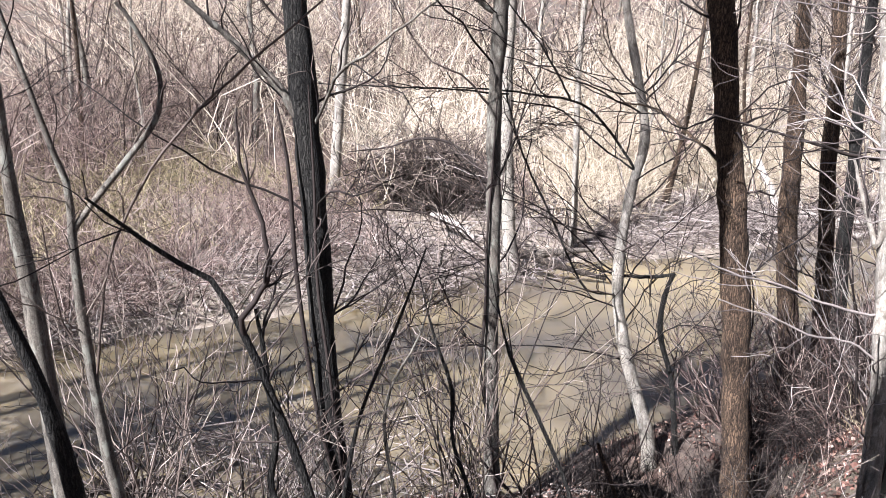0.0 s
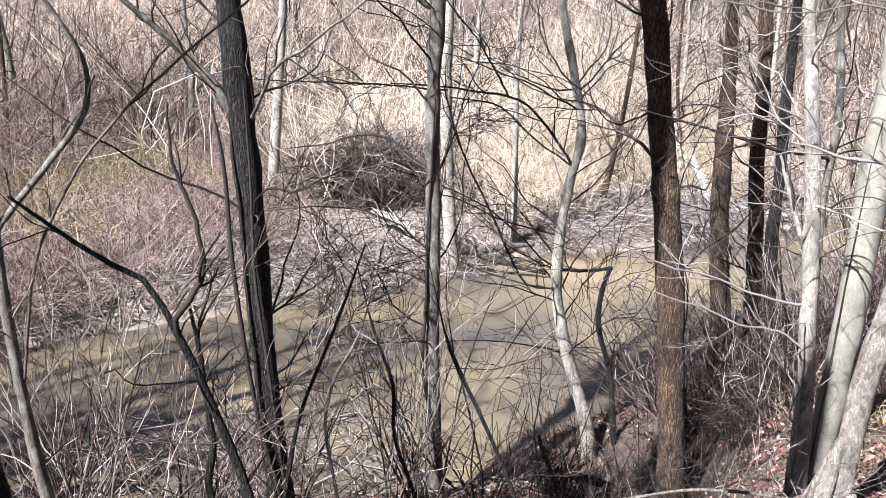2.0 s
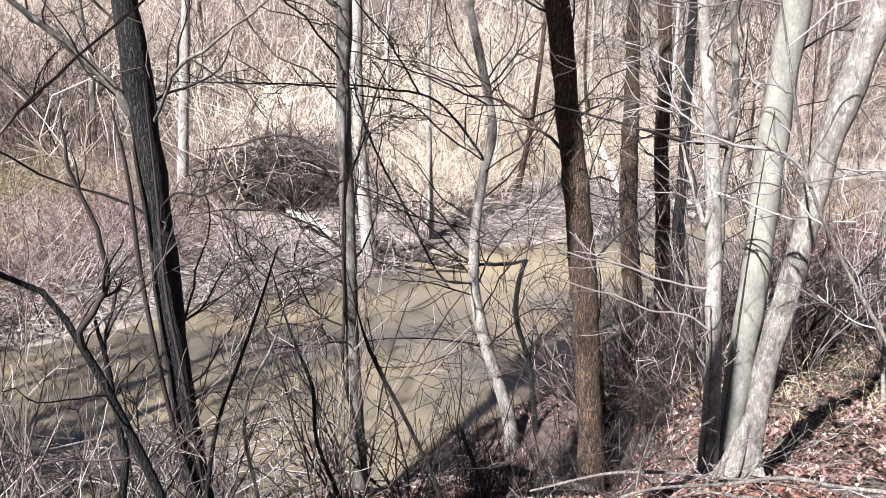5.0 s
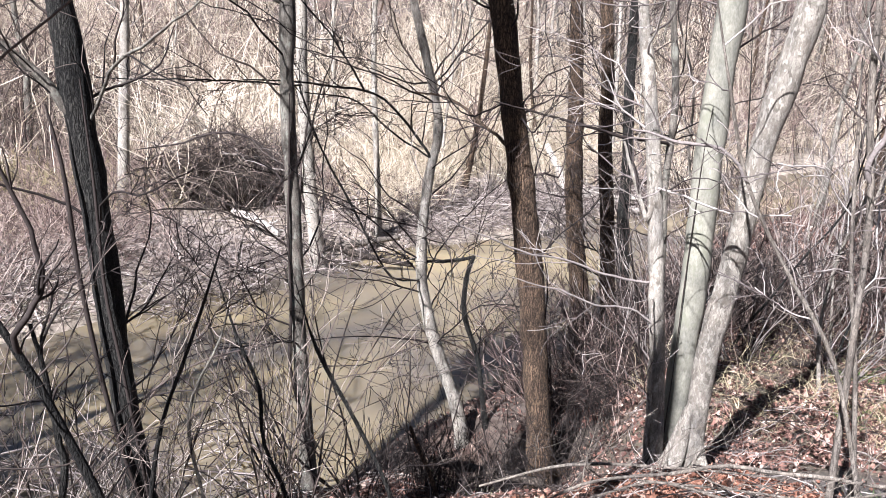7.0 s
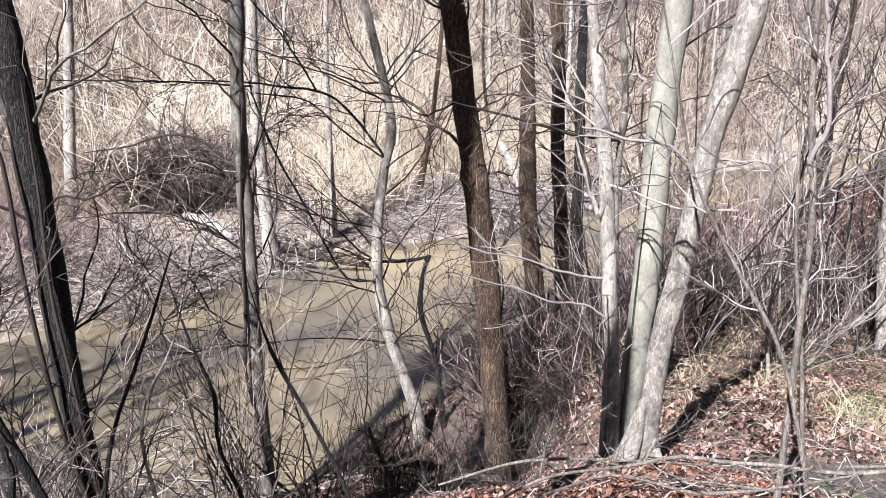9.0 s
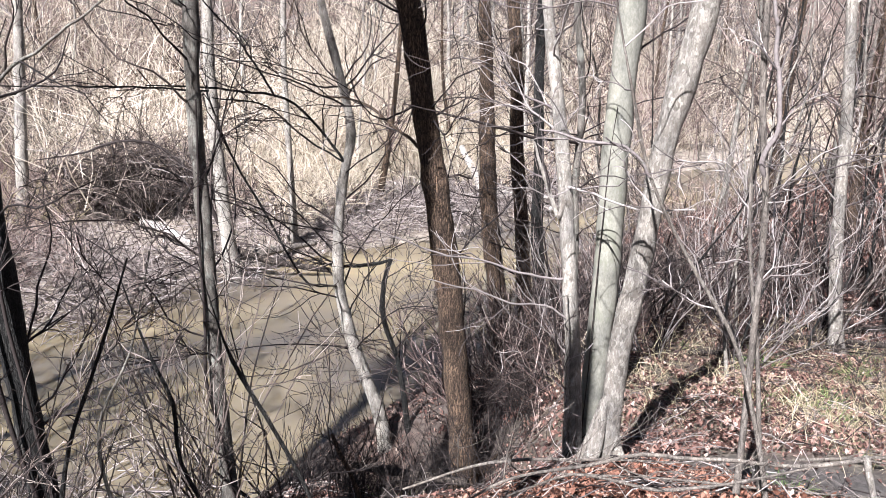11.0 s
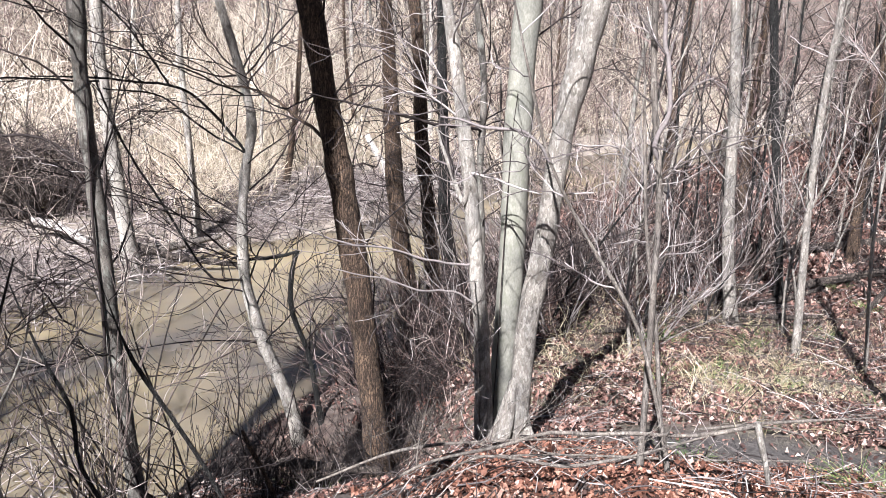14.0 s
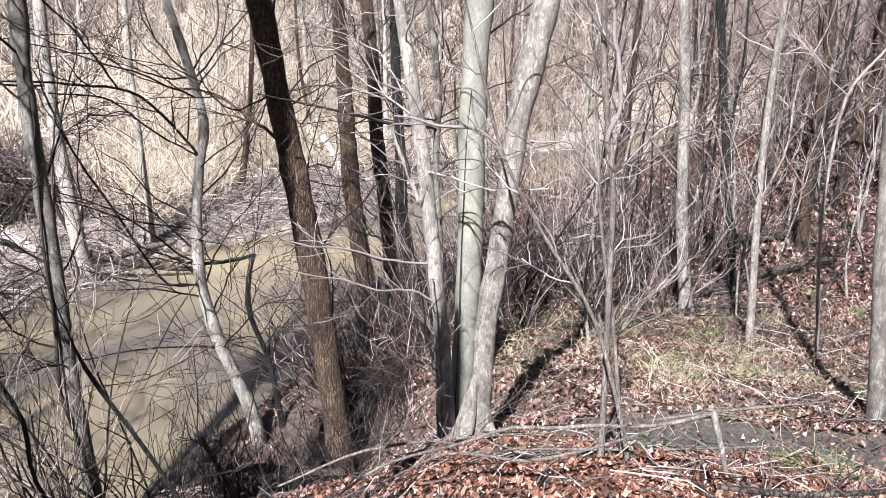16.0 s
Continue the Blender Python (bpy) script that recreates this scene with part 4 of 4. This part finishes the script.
# unseen forked tree, added so the shade of its high crown lies on the creek
tree([(-6.36, 3.34, 17.2, 0.110), (-6.41, 3.29, 13.7, 0.138), (-5.87, 2.57, 8.0, 0.065), (-5.23, 1.95, 4.6, 0.075)],
     BARK_DARK, "unseen tall forked dark-barked tree, its wide crown added to shade the creek",
     [[(-6.41, 3.29, 13.1, 0.090), (-6.71, 3.59, 14.7, 0.104), (-6.91, 3.84, 16.7, 0.083), (-7.01, 3.99, 19.7, 0.048)],
      [(-6.41, 3.29, 14.1, 0.075), (-6.61, 3.49, 15.7, 0.083), (-6.61, 3.59, 17.7, 0.069), (-6.81, 3.69, 20.2, 0.042)],
      [(-6.41, 3.29, 13.9, 0.075), (-6.21, 3.09, 15.7, 0.083), (-6.11, 2.99, 17.9, 0.069), (-6.21, 2.99, 20.2, 0.042)]], 50, TWIG_DARK, 44, 1.9, (0.66, 1), 2.0, fine=2.0, least=0.010, bough=0.03)


# unseen trees, added out of view on the left to shade the water
for x, y, k in ((-10.2, 5.2, 51), (-11.4, 4.2, 52), (-12.6, 6.2, 53), (-9.2, 4.4, 54), (-13.9, 5.6, 55), (-15.0, 4.8, 56), (-16.0, 5.4, 57), (-11.6, 5.4, 58), (-12.1, 5.0, 59), (-11.0, 5.9, 60), (-10.3, 4.4, 61)):
    tree([(x + 0.2, y + 0.1, 13.5, 0.045), (x + 0.1, y + 0.04, 10.0, 0.06), (x + 0.02, y + 0.02, 7.0, 0.07), (x, y, 3.6, 0.08)],
         BARK_DARK, "unseen slim dark-barked tree on the wooded bank, added to shade the creek", (), k, TWIG_DARK, 40, 2.4, (0.25, 1), 2.0, sides=10, fine=1.4, least=0.007)


# ---- dead wood ----
def log(ctrl, mat, label, name="log", sides=12, stubs=3, seed=0):
    """A fallen log with broken stubs and capped ends."""
    rng = np.random.default_rng(900 + seed)
    c = np.asarray(ctrl, float)
    o = c[:, :3].min(axis=0)
    c[:, :3] -= o
    P, R = spline(c, 16)
    cap = np.concatenate([[P[0]], P, [P[-1]]]), np.concatenate([[0.004], R, [0.004]])
    root = new(name)
    root.location = o
    tagged(root, label, name)
    v, f = tubes([(cap[0][None], cap[1][None])], sides)
    part("trunk", mesh_from("trunk", wobble(rng, v, np.repeat(cap[0], sides, axis=0), 0.35), f, mat), root)
    for k in range(stubs):
        p, q = sprout(rng, P[None], R[None], 1, 0.1, 0.95, rng.uniform(0.3, 1.0), 0.9, 0.1, 0.15, 6, 0.4, 0.006)
        v, f = tubes([(p, q)], 6)
        part("stub", mesh_from("stub", v, f, mat), root)
    return root


log([(-0.35, 21.9, 0.98, 0.07), (0.1, 21.5, 0.92, 0.10), (0.5, 21.2, 0.75, 0.11), (0.85, 21.0, 0.5, 0.09)], DEADWOOD, "short bleached white log on the flood plain", seed=1)
log([(-2.85, 20.0, 0.5, 0.12), (-2.5, 20.1, 0.55, 0.14), (-2.15, 20.3, 0.6, 0.13)], DEADWOOD, "pale sawn log end lying among wrack", stubs=1, seed=2)
log([(1.85, 19.5, 0.75, 0.09), (2.5, 19.4, 0.5, 0.09), (3.2, 19.3, 0.32, 0.08), (4.1, 19.2, 0.15, 0.06)], ROTTEN, "dark waterlogged log at the waterline", stubs=6, seed=3)
log([(1.9, 19.9, 0.45, 0.09), (2.8, 20.1, 0.5, 0.10), (4.0, 20.6, 0.5, 0.06)], BARK_STICK, "grey driftwood log behind the waterline", stubs=5, seed=4)
log([(10.7, 27.5, 1.9, 0.10), (10.8, 26.3, 1.1, 0.13), (10.75, 25.0, 0.25, 0.14)], DEADWOOD, "pale fallen log sloping to the water", seed=5)
log([(10.0, 25.6, 0.5, 0.09), (11.6, 25.3, 0.55, 0.11), (13.4, 25.0, 0.45, 0.08)], DEADWOOD, "long bleached log along the waterline", stubs=4, seed=6)
log([(11.4, 26.4, 0.6, 0.08), (12.2, 25.5, 0.45, 0.10), (13.0, 24.4, 0.15, 0.09)], DEADWOOD, "bleached log with its end in the water", stubs=3, seed=7)
log([(12.6, 26.2, 0.7, 0.10), (14.4, 26.6, 0.75, 0.10), (16.2, 27.2, 0.7, 0.07)], ROTTEN, "dark fallen log behind the waterline", stubs=4, seed=8)
log([(12.0, 11.4, 2.0, 0.08), (13.4, 10.3, 2.15, 0.10), (15.0, 9.2, 2.5, 0.11)], ROTTEN, "dark mossy fallen log on the slope", stubs=5, seed=9)
for k, (x0, y0, x1, y1, r) in enumerate(((8.4, 8.9, 10.4, 7.6, 0.045), (9.2, 9.3, 11.6, 8.6, 0.06), (10.6, 9.8, 12.6, 8.2, 0.09), (7.9, 8.1, 8.9, 7.9, 0.04), (11.0, 7.4, 12.4, 7.9, 0.05), (6.6, 8.2, 7.4, 7.7, 0.03))):
    ends = [(x0 + (x1 - x0) * q, y0 + (y1 - y0) * q) for q in (0.0, 0.35, 0.7, 1.0)]
    log([(x, y, float(land(x, y)) + r * 0.7 + 0.05 * q, r * (1 - 0.12 * q)) for q, (x, y) in zip((0, 1, 2, 3), ends)], ROTTEN, "dark rotting log lying in the leaf litter", stubs=4, seed=20 + k)
log([(2.2, 8.7, 0.95, 0.045), (2.6, 8.0, 1.2, 0.055), (3.1, 7.2, 1.45, 0.05)], ROTTEN, "reddish rotten branch on the leafy bank", stubs=2, seed=10)
log([(-4.9, 9.0, 0.12, 0.05), (-3.9, 9.4, 0.2, 0.06), (-3.0, 9.7, 0.15, 0.04)], ROTTEN, "dark branch lying in the shallows", stubs=6, seed=11)
log([(-4.2, 9.6, 0.06, 0.016), (-3.7, 9.5, 0.16, 0.02), (-3.4, 9.3, 0.12, 0.022), (-2.6, 9.2, 0.12, 0.018)], BARK_STICK, "grey branch lying in the shallows", stubs=6, seed=12)


def fallen_branch(ctrl, mat, label, shoots, reach, seed, stay=()):
    rng = np.random.default_rng(seed)
    c = np.asarray(ctrl, float)
    o = c[0, :3].copy()
    c[:, :3] -= o
    root = new("fallen_branch")
    root.location = o
    tagged(root, label, "branch")
    P, R = spline(c, 26)
    v, f = tubes([(P[None], R[None])], 9)
    part("main_stem", mesh_from("main_stem", wobble(rng, v, np.repeat(P, 9, axis=0), 0.25), f, mat), root)
    for s in stay:
        s = np.asarray(s, float)
        s[:, :3] -= o
        p, q = spline(s, 8)
        v, f = tubes([(p[None], q[None])], 8)
        part("fork", mesh_from("fork", v, f, BARK_ASH), root, "pale broken fork")
    for k in range(shoots):
        p, q = sprout(rng, P[None], R[None], 1, 0.1, 1, reach, 0.8, 0.0, 0.12, 7, 0.5, 0.003)
        p2, q2 = sprout(rng, p, q, 4, 0.2, 1, reach * 0.4, 0.7, 0.0, 0.15, 5, 0.6, 0.0025)
        v, f = tubes([(p, q), (p2, q2)], 4)
        part("side_branch", mesh_from("side_branch", v, f, mat), root)
    return root


fallen_branch([(1.9, 4.9, 2.7, 0.007), (2.3, 4.55, 3.2, 0.010), (2.8, 4.2, 3.45, 0.012), (3.03, 4.05, 3.57, 0.013), (3.28, 3.85, 3.61, 0.012), (3.47, 3.69, 3.66, 0.014), (3.68, 3.49, 3.70, 0.013), (3.85, 3.31, 3.78, 0.015), (3.99, 3.16, 3.88, 0.016)],
              BARK_STICK, "long grey arching fallen branch over dead leaves", 8, 0.8, 81, [[(3.99, 3.16, 3.9, 0.023), (4.01, 3.12, 3.76, 0.021), (4.03, 3.09, 3.66, 0.018), (4.06, 3.06, 3.50, 0.017)]])
fallen_branch([(2.2, 4.3, 3.25, 0.006), (2.55, 4.11, 3.46, 0.009), (2.76, 3.98, 3.47, 0.011), (3.01, 3.81, 3.45, 0.012), (3.21, 3.65, 3.53, 0.011), (3.37, 3.51, 3.62, 0.010), (3.66, 3.23, 3.84, 0.007)], BARK_STICK, "crooked grey branch propped on a fallen branch", 8, 0.6, 85)
fallen_branch([(4.0, 3.06, 3.40, 0.020), (4.2, 2.85, 3.42, 0.024), (4.5, 2.7, 3.40, 0.022), (4.9, 2.5, 3.42, 0.016)], ROTTEN, "dark rotten branch half sunk in leaves", 2, 0.4, 86)
fallen_branch([(2.9, 4.9, 2.95, 0.008), (3.5, 4.4, 3.1, 0.010), (4.3, 3.9, 3.15, 0.009), (5.2, 3.6, 3.1, 0.005)], BARK_STICK, "grey dead branch lying on the leaves", 7, 0.8, 82)
fallen_branch([(2.0, 6.0, 2.3, 0.010), (2.6, 5.5, 2.75, 0.013), (3.3, 5.0, 2.95, 0.010), (3.9, 4.6, 3.05, 0.006)], BARK_STICK, "thin grey branch lying on the bank", 7, 0.8, 83)
fallen_branch([(5.0, 4.6, 2.9, 0.012), (5.8, 4.5, 2.85, 0.014), (6.8, 4.2, 2.85, 0.008)], BARK_STICK, "grey stick lying across the path", 5, 0.6, 84)


def brush_pile():
    """A dark upturned root mass under tangled vines."""
    rng = np.random.default_rng(91)
    root = new("brush_pile")
    x, y = -0.5, 24.4
    root.location = (x, y, float(land(x, y)) - 0.1)
    tagged(root, "dark upturned root mass under tangled reddish vines", "brush pile")
    u, w = np.meshgrid(np.linspace(0, 2 * np.pi, 41), np.linspace(0, 1, 14))
    r = 1 + 0.28 * np.sin(3 * u + 1) * w + 0.2 * np.sin(7 * u + 4 * w)
    v = np.stack([1.15 * np.cos(u) * np.cos(w * 1.5) * r, 0.7 * np.sin(u) * np.cos(w * 1.5) * r, 1.35 * np.sin(w * 1.5) * (0.6 + 0.4 * r)], -1)
    v += rng.normal(0, 0.11, v.shape)
    v[:, -1] = v[:, 0]
    i = np.arange(v.size // 3).reshape(u.shape)
    part("root_mass", mesh_from("root_mass", v.reshape(-1, 3), np.stack([i[:-1, :-1], i[:-1, 1:], i[1:, 1:], i[1:, :-1]], -1).reshape(-1, 4), ROTTEN), root)
    a = rng.uniform(0, 2 * np.pi, 620)
    b = rng.uniform(0, 1.45, 620)
    base = np.stack([2.5 * np.cos(a) * np.cos(b), 1.3 * np.sin(a) * np.cos(b), 1.9 * np.sin(b)], -1)
    d = unit(rng.normal(size=(620, 3)) + np.array([0, -0.2, 0.3]))
    line, p = [base], base
    for _ in range(5):
        p = p + d * rng.uniform(0.1, 0.32, (620, 1))
        d = unit(d + rng.normal(size=d.shape) * 0.3 + np.array([0, 0, -0.2]))
        line.append(p)
    P = np.stack(line, 1)
    R = rng.uniform(0.008, 0.024, (620, 1)) * np.linspace(1, 0.4, 6)[None]
    v, f = tubes([(P[::2] * 0.8, R[::2])], 3)
    tagged(part("root_tangle", mesh_from("root_tangle", v, f, ROTTEN), root, "dark tangled roots"), kind="stuff")
    v, f = tubes([(P, R), sprout(rng, P, R, 1100, 0.1, 1, 0.8, 0.8, 0.1, 0.2, 4, 0.6, 0.008)], 3)
    tagged(part("vine_tangle", mesh_from("vine_tangle", v, f, TWIG_MID), root, "tangled reddish vines"), kind="stuff")
    return root


brush_pile()
tree([(-2.5, 20.4, 2.9, 0.012), (-1.41, 20.3, 3.08, 0.022), (-0.79, 20.2, 3.33, 0.03), (0.13, 20.1, 3.25, 0.035), (1.0, 20.0, 2.4, 0.04), (1.5, 19.9, 1.2, 0.045)],
     TWIG_DARK, "dark sapling bowed over into an arch", (), 43, TWIG_DARK, 16, 1.6, (0.3, 1), 0, sides=8, least=0.006)


# ---- litter, grass and sticks ----
weeds = thicket(86, 40, 1.4, 0.15, 0.7, DRYGRASS, "dry weed stalks standing in the litter", 0.8, 2, 0.0032, "weed_stalks", group="near bank brush", pts=3)
scatter(weeds, patch(rng, 16, 4.6, 11, 4.6, 9.0), rng, 0.05, 0.7, 1.2, 0.0)
dark_weeds = thicket(87, 36, 1.4, 0.2, 0.9, TWIG_DARK, "dark dead stalks and fine twigs in the litter", 1.0, 3, 0.0032, "weed_stalks", group="near bank brush", pts=3)
# the second patch also darkens the shaded bank by the brown trunk
scatter(dark_weeds, patch(rng, 26, 7.4, 13, 4.2, 9.0) + patch(rng, 8, 3.1, 4.8, 6.6, 8.4), rng, 0.05, 0.7, 1.2, 0.0)

def leaves(n, spots, size, mat, name, label, lobed=False, seed=3):
    """Loose dead leaves, curled and ragged."""
    rng = np.random.default_rng(seed)
    xy = spots(rng, n)
    n = len(xy)
    z = land(xy[:, 0], xy[:, 1]) + rng.uniform(0.004, 0.05, n)
    s = size * rng.uniform(0.5, 1.4, n)[:, None, None]
    a = rng.uniform(0, 2 * np.pi, n)
    if lobed:
        u = np.array([-0.55, -0.2, 0.1, 0.5])
        wide = np.array([0.05, 0.36, 0.22, 0.10])
        shape = np.stack([np.stack([u + 0.08 * k * k, wide * k, 0.35 * (wide * k) ** 2], -1) for k in (-1, 0, 1)], 1).reshape(-1, 3)
        cell = [(k * 3 + c, k * 3 + c + 1, k * 3 + c + 4, k * 3 + c + 3) for k in range(3) for c in range(2)]
        ragged = 0.09
    else:
        shape = np.array([[-0.5, 0, 0.02], [-0.1, 0.34, 0.1], [0.5, 0.02, 0.05], [0.05, -0.32, 0.1], [0.02, 0, 0.0]])
        cell = [(0, 4, 2, 1), (0, 3, 2, 4)]
        ragged = 0.09
    v = np.repeat(shape[None], n, axis=0) * s
    v[:, :, 2] = v[:, :, 2] * rng.uniform(-0.5, 2.5, n)[:, None] + (v[:, :, 0] ** 2) / s[:, :, 0] * rng.normal(0, 0.9, n)[:, None]
    v = v + rng.normal(0, ragged, v.shape) * s
    tilt = rng.normal(0, 0.6, (n, 2))
    v[:, :, 2] += v[:, :, 0] * tilt[:, :1] + v[:, :, 1] * tilt[:, 1:]
    c, t = np.cos(a)[:, None], np.sin(a)[:, None]
    w = np.stack([v[:, :, 0] * c - v[:, :, 1] * t + xy[:, :1], v[:, :, 0] * t + v[:, :, 1] * c + xy[:, 1:], v[:, :, 2] + z[:, None]], -1)
    q = (np.arange(n)[:, None, None] * len(shape) + np.array(cell)[None]).reshape(-1, 4)
    return tagged(new(name, mesh_from(name, w.reshape(-1, 3), q, mat, False)), label, "leaves", kind="stuff")


def bank_spots(rng, n):
    x, y = rng.uniform(0.8, 13, n), rng.uniform(2.2, 12, n)
    d = np.interp(x, NEAR_X, NEAR_Y) - y
    mud = (np.abs(y - path_line(x)) < 0.5 + 0.2 * wave(x, y, 3)) & (x > 4.2)
    turf = np.hypot(x - 7.0, (y - 6.2) * 1.1) < 2.4
    thin = wave(x, y, 1.9) + rng.uniform(-0.8, 0.8, n) > -0.25
    thin &= rng.uniform(size=n) < np.clip(0.45 + 0.35 * (8.2 - y + 0.45 * np.maximum(x - 4, 0)), 0.12, 1)
    keep = (d > 0.3) & thin & ~(mud & (rng.uniform(size=n) < 0.9)) & ~(turf & (rng.uniform(size=n) < 0.3)) & (np.hypot(x, y) > 3.2)
    # fewer leaves by the brown trunk, to darken ground that lies in shade
    shaded_bank = (np.abs(x - 3.5) < 0.8) & (np.abs(y - 7.6) < 1.1)
    keep &= ~(shaded_bank & (rng.uniform(size=n) < 0.55))
    keep &= rng.uniform(size=n) < np.clip(8.5 / np.hypot(x, y) - 0.1, 0.2, 1)
    return np.c_[x, y][keep]


def left_spots(rng, n):
    x, y = rng.uniform(-5, 2, n), rng.uniform(4, 9.4, n)
    return np.c_[x, y][np.interp(x, NEAR_X, NEAR_Y) - y > 0.2]


def bench_spots(rng, n):
    p = np.c_[rng.uniform(-7, 9, n), rng.uniform(-6, 4, n)]
    return p[~((p[:, 0] > 0.8) & (p[:, 1] > 2.2)) | (np.hypot(p[:, 0], p[:, 1]) < 3.2)]


def plain_spots(rng, n):
    x = rng.uniform(-14, 24, n)
    return np.c_[x, np.interp(x, FAR_X, FAR_Y) + rng.exponential(2.6, n) + 0.15]


def near_spots(rng, n):
    p = bank_spots(rng, n)
    return p[np.hypot(p[:, 0], p[:, 1]) < 6.6]


def farther_spots(rng, n):
    p = bank_spots(rng, n)
    return p[np.hypot(p[:, 0], p[:, 1]) >= 6.6]


leaves(260000, near_spots, 0.043, LEAF_OAK, "leaf_litter", "rust-brown dead leaves strewn over the bank", True)
leaves(330000, farther_spots, 0.046, LEAF, "leaf_litter", "rust-brown dead leaves strewn over the bank", seed=13)
leaves(14000, bench_spots, 0.07, LEAF, "leaf_litter", "brown dead leaves round the foot path", seed=14)
leaves(5000, left_spots, 0.09, LEAF, "leaf_litter", "brown dead leaves strewn over the bank", seed=4)
leaves(14000, plain_spots, 0.07, LEAF_PALE, "leaf_litter", "bleached dead leaves and flood wrack", seed=5)


def slope_spots(rng, n):
    x, y = rng.uniform(11, 30, n), rng.uniform(5, 20, n)
    return np.c_[x, y][np.interp(x, NEAR_X, NEAR_Y) - y > 2]


leaves(60000, slope_spots, 0.12, LEAF, "leaf_litter", "rust-brown dead leaves on the wooded slope", seed=6)


def tuft(seed, n, height, mat, label, spread=0.12):
    rng = np.random.default_rng(seed)
    a = rng.uniform(0, 2 * np.pi, n)
    r = np.abs(rng.normal(0, spread, n))
    p = np.stack([r * np.cos(a), r * np.sin(a), np.zeros(n)], -1)
    d = unit(np.stack([np.cos(a) * 0.5, np.sin(a) * 0.5, np.ones(n)], -1) + rng.normal(0, 0.25, (n, 3)))
    L = (height * rng.uniform(0.5, 1.2, n))[:, None]
    line = [p]
    for _ in range(3):
        p = p + d * L / 3
        d = unit(d + np.stack([np.cos(a), np.sin(a), -0.6 * np.ones(n)], -1) * 0.35)
        line.append(p)
    v, f = tubes([(np.stack(line, 1), np.full((n, 1), 0.003) * np.array([[1, 0.9, 0.6, 0.2]]))], 3)
    return tagged(new("grass_tuft", mesh_from("grass_tuft", v, f, mat)), label, "grass", "grass on the bank", "stuff")


g1 = tuft(95, 60, 0.26, GRASS, "tuft of fresh green grass")
g2 = tuft(96, 36, 0.18, DRYGRASS, "tuft of dry straw-coloured grass", 0.2)
g3 = tuft(97, 35, 0.16, GRASS, "small tuft of new green grass", 0.08)
scatter(g1, [(8.35, 7.15), (8.7, 7.4), (6.7, 5.8), (5.45, 3.4), (4.47, 4.14), (10.2, 7.2), (11.4, 7.6), (7.3, 7.6), (9.4, 7.9), (2.6, 7.6), (12.0, 8.6), (2.3, 8.2), (5.6, 3.25), (10.8, 6.4)], rng, 0.1, 0.7, 1.2, 0.01)
scatter(g2, patch(rng, 26, 6.4, 8.2, 5.2, 6.6) + patch(rng, 14, 4.5, 5.3, 6.0, 7.4) + patch(rng, 16, 4.8, 10.5, 4.9, 8.2), rng, 0.1, 0.6, 1.3, 0.01)
scatter(g3, patch(rng, 12, 6.4, 7.8, 5.4, 6.8) + patch(rng, 12, 4.8, 10.5, 4.6, 8.6), rng, 0.1, 0.6, 1.3, 0.01)


def sticks(n, spots, low, high, thick, mat, label, seed):
    """Small fallen sticks lying on the ground."""
    rng = np.random.default_rng(seed)
    xy = spots(rng, n)
    n = len(xy)
    a = rng.uniform(0, 2 * np.pi, n)
    L = rng.uniform(low, high, n)
    line = []
    for k in range(4):
        off = np.stack([np.cos(a), np.sin(a)], -1) * (L * (k / 3 - 0.5))[:, None]
        q = xy + off + rng.normal(0, 0.03, (n, 2))
        line.append(np.c_[q, land(q[:, 0], q[:, 1]) + 0.03 + rng.uniform(0, 0.05, n) + np.abs(rng.normal(0, 0.04, n)) * k])
    P = np.stack(line, 1)
    R = thick * rng.uniform(0.4, 1.3, (n, 1)) * np.array([[1, 0.9, 0.7, 0.4]])
    v, f = tubes([(P, R), sprout(rng, P, R, n, 0.2, 1, (low + high) * 0.2, 0.7, 0.1, 0.15, 3, 0.6, 0.002)], 4)
    return tagged(new("fallen_sticks", mesh_from("fallen_sticks", v, f, mat)), label, "sticks", kind="stuff")


sticks(2200, bank_spots, 0.2, 0.9, 0.006, TWIG_PALE, "bleached sticks scattered over the leafy bank", 7)
sticks(1900, bank_spots, 0.2, 1.1, 0.006, TWIG_DARK, "dark sticks scattered over the leafy bank", 8)
sticks(900, plain_spots, 0.4, 1.8, 0.016, DRIFT, "grey sticks strewn over the flood plain", 9)
sticks(300, left_spots, 0.3, 1.2, 0.008, TWIG_PALE, "sticks strewn over the bank", 10)
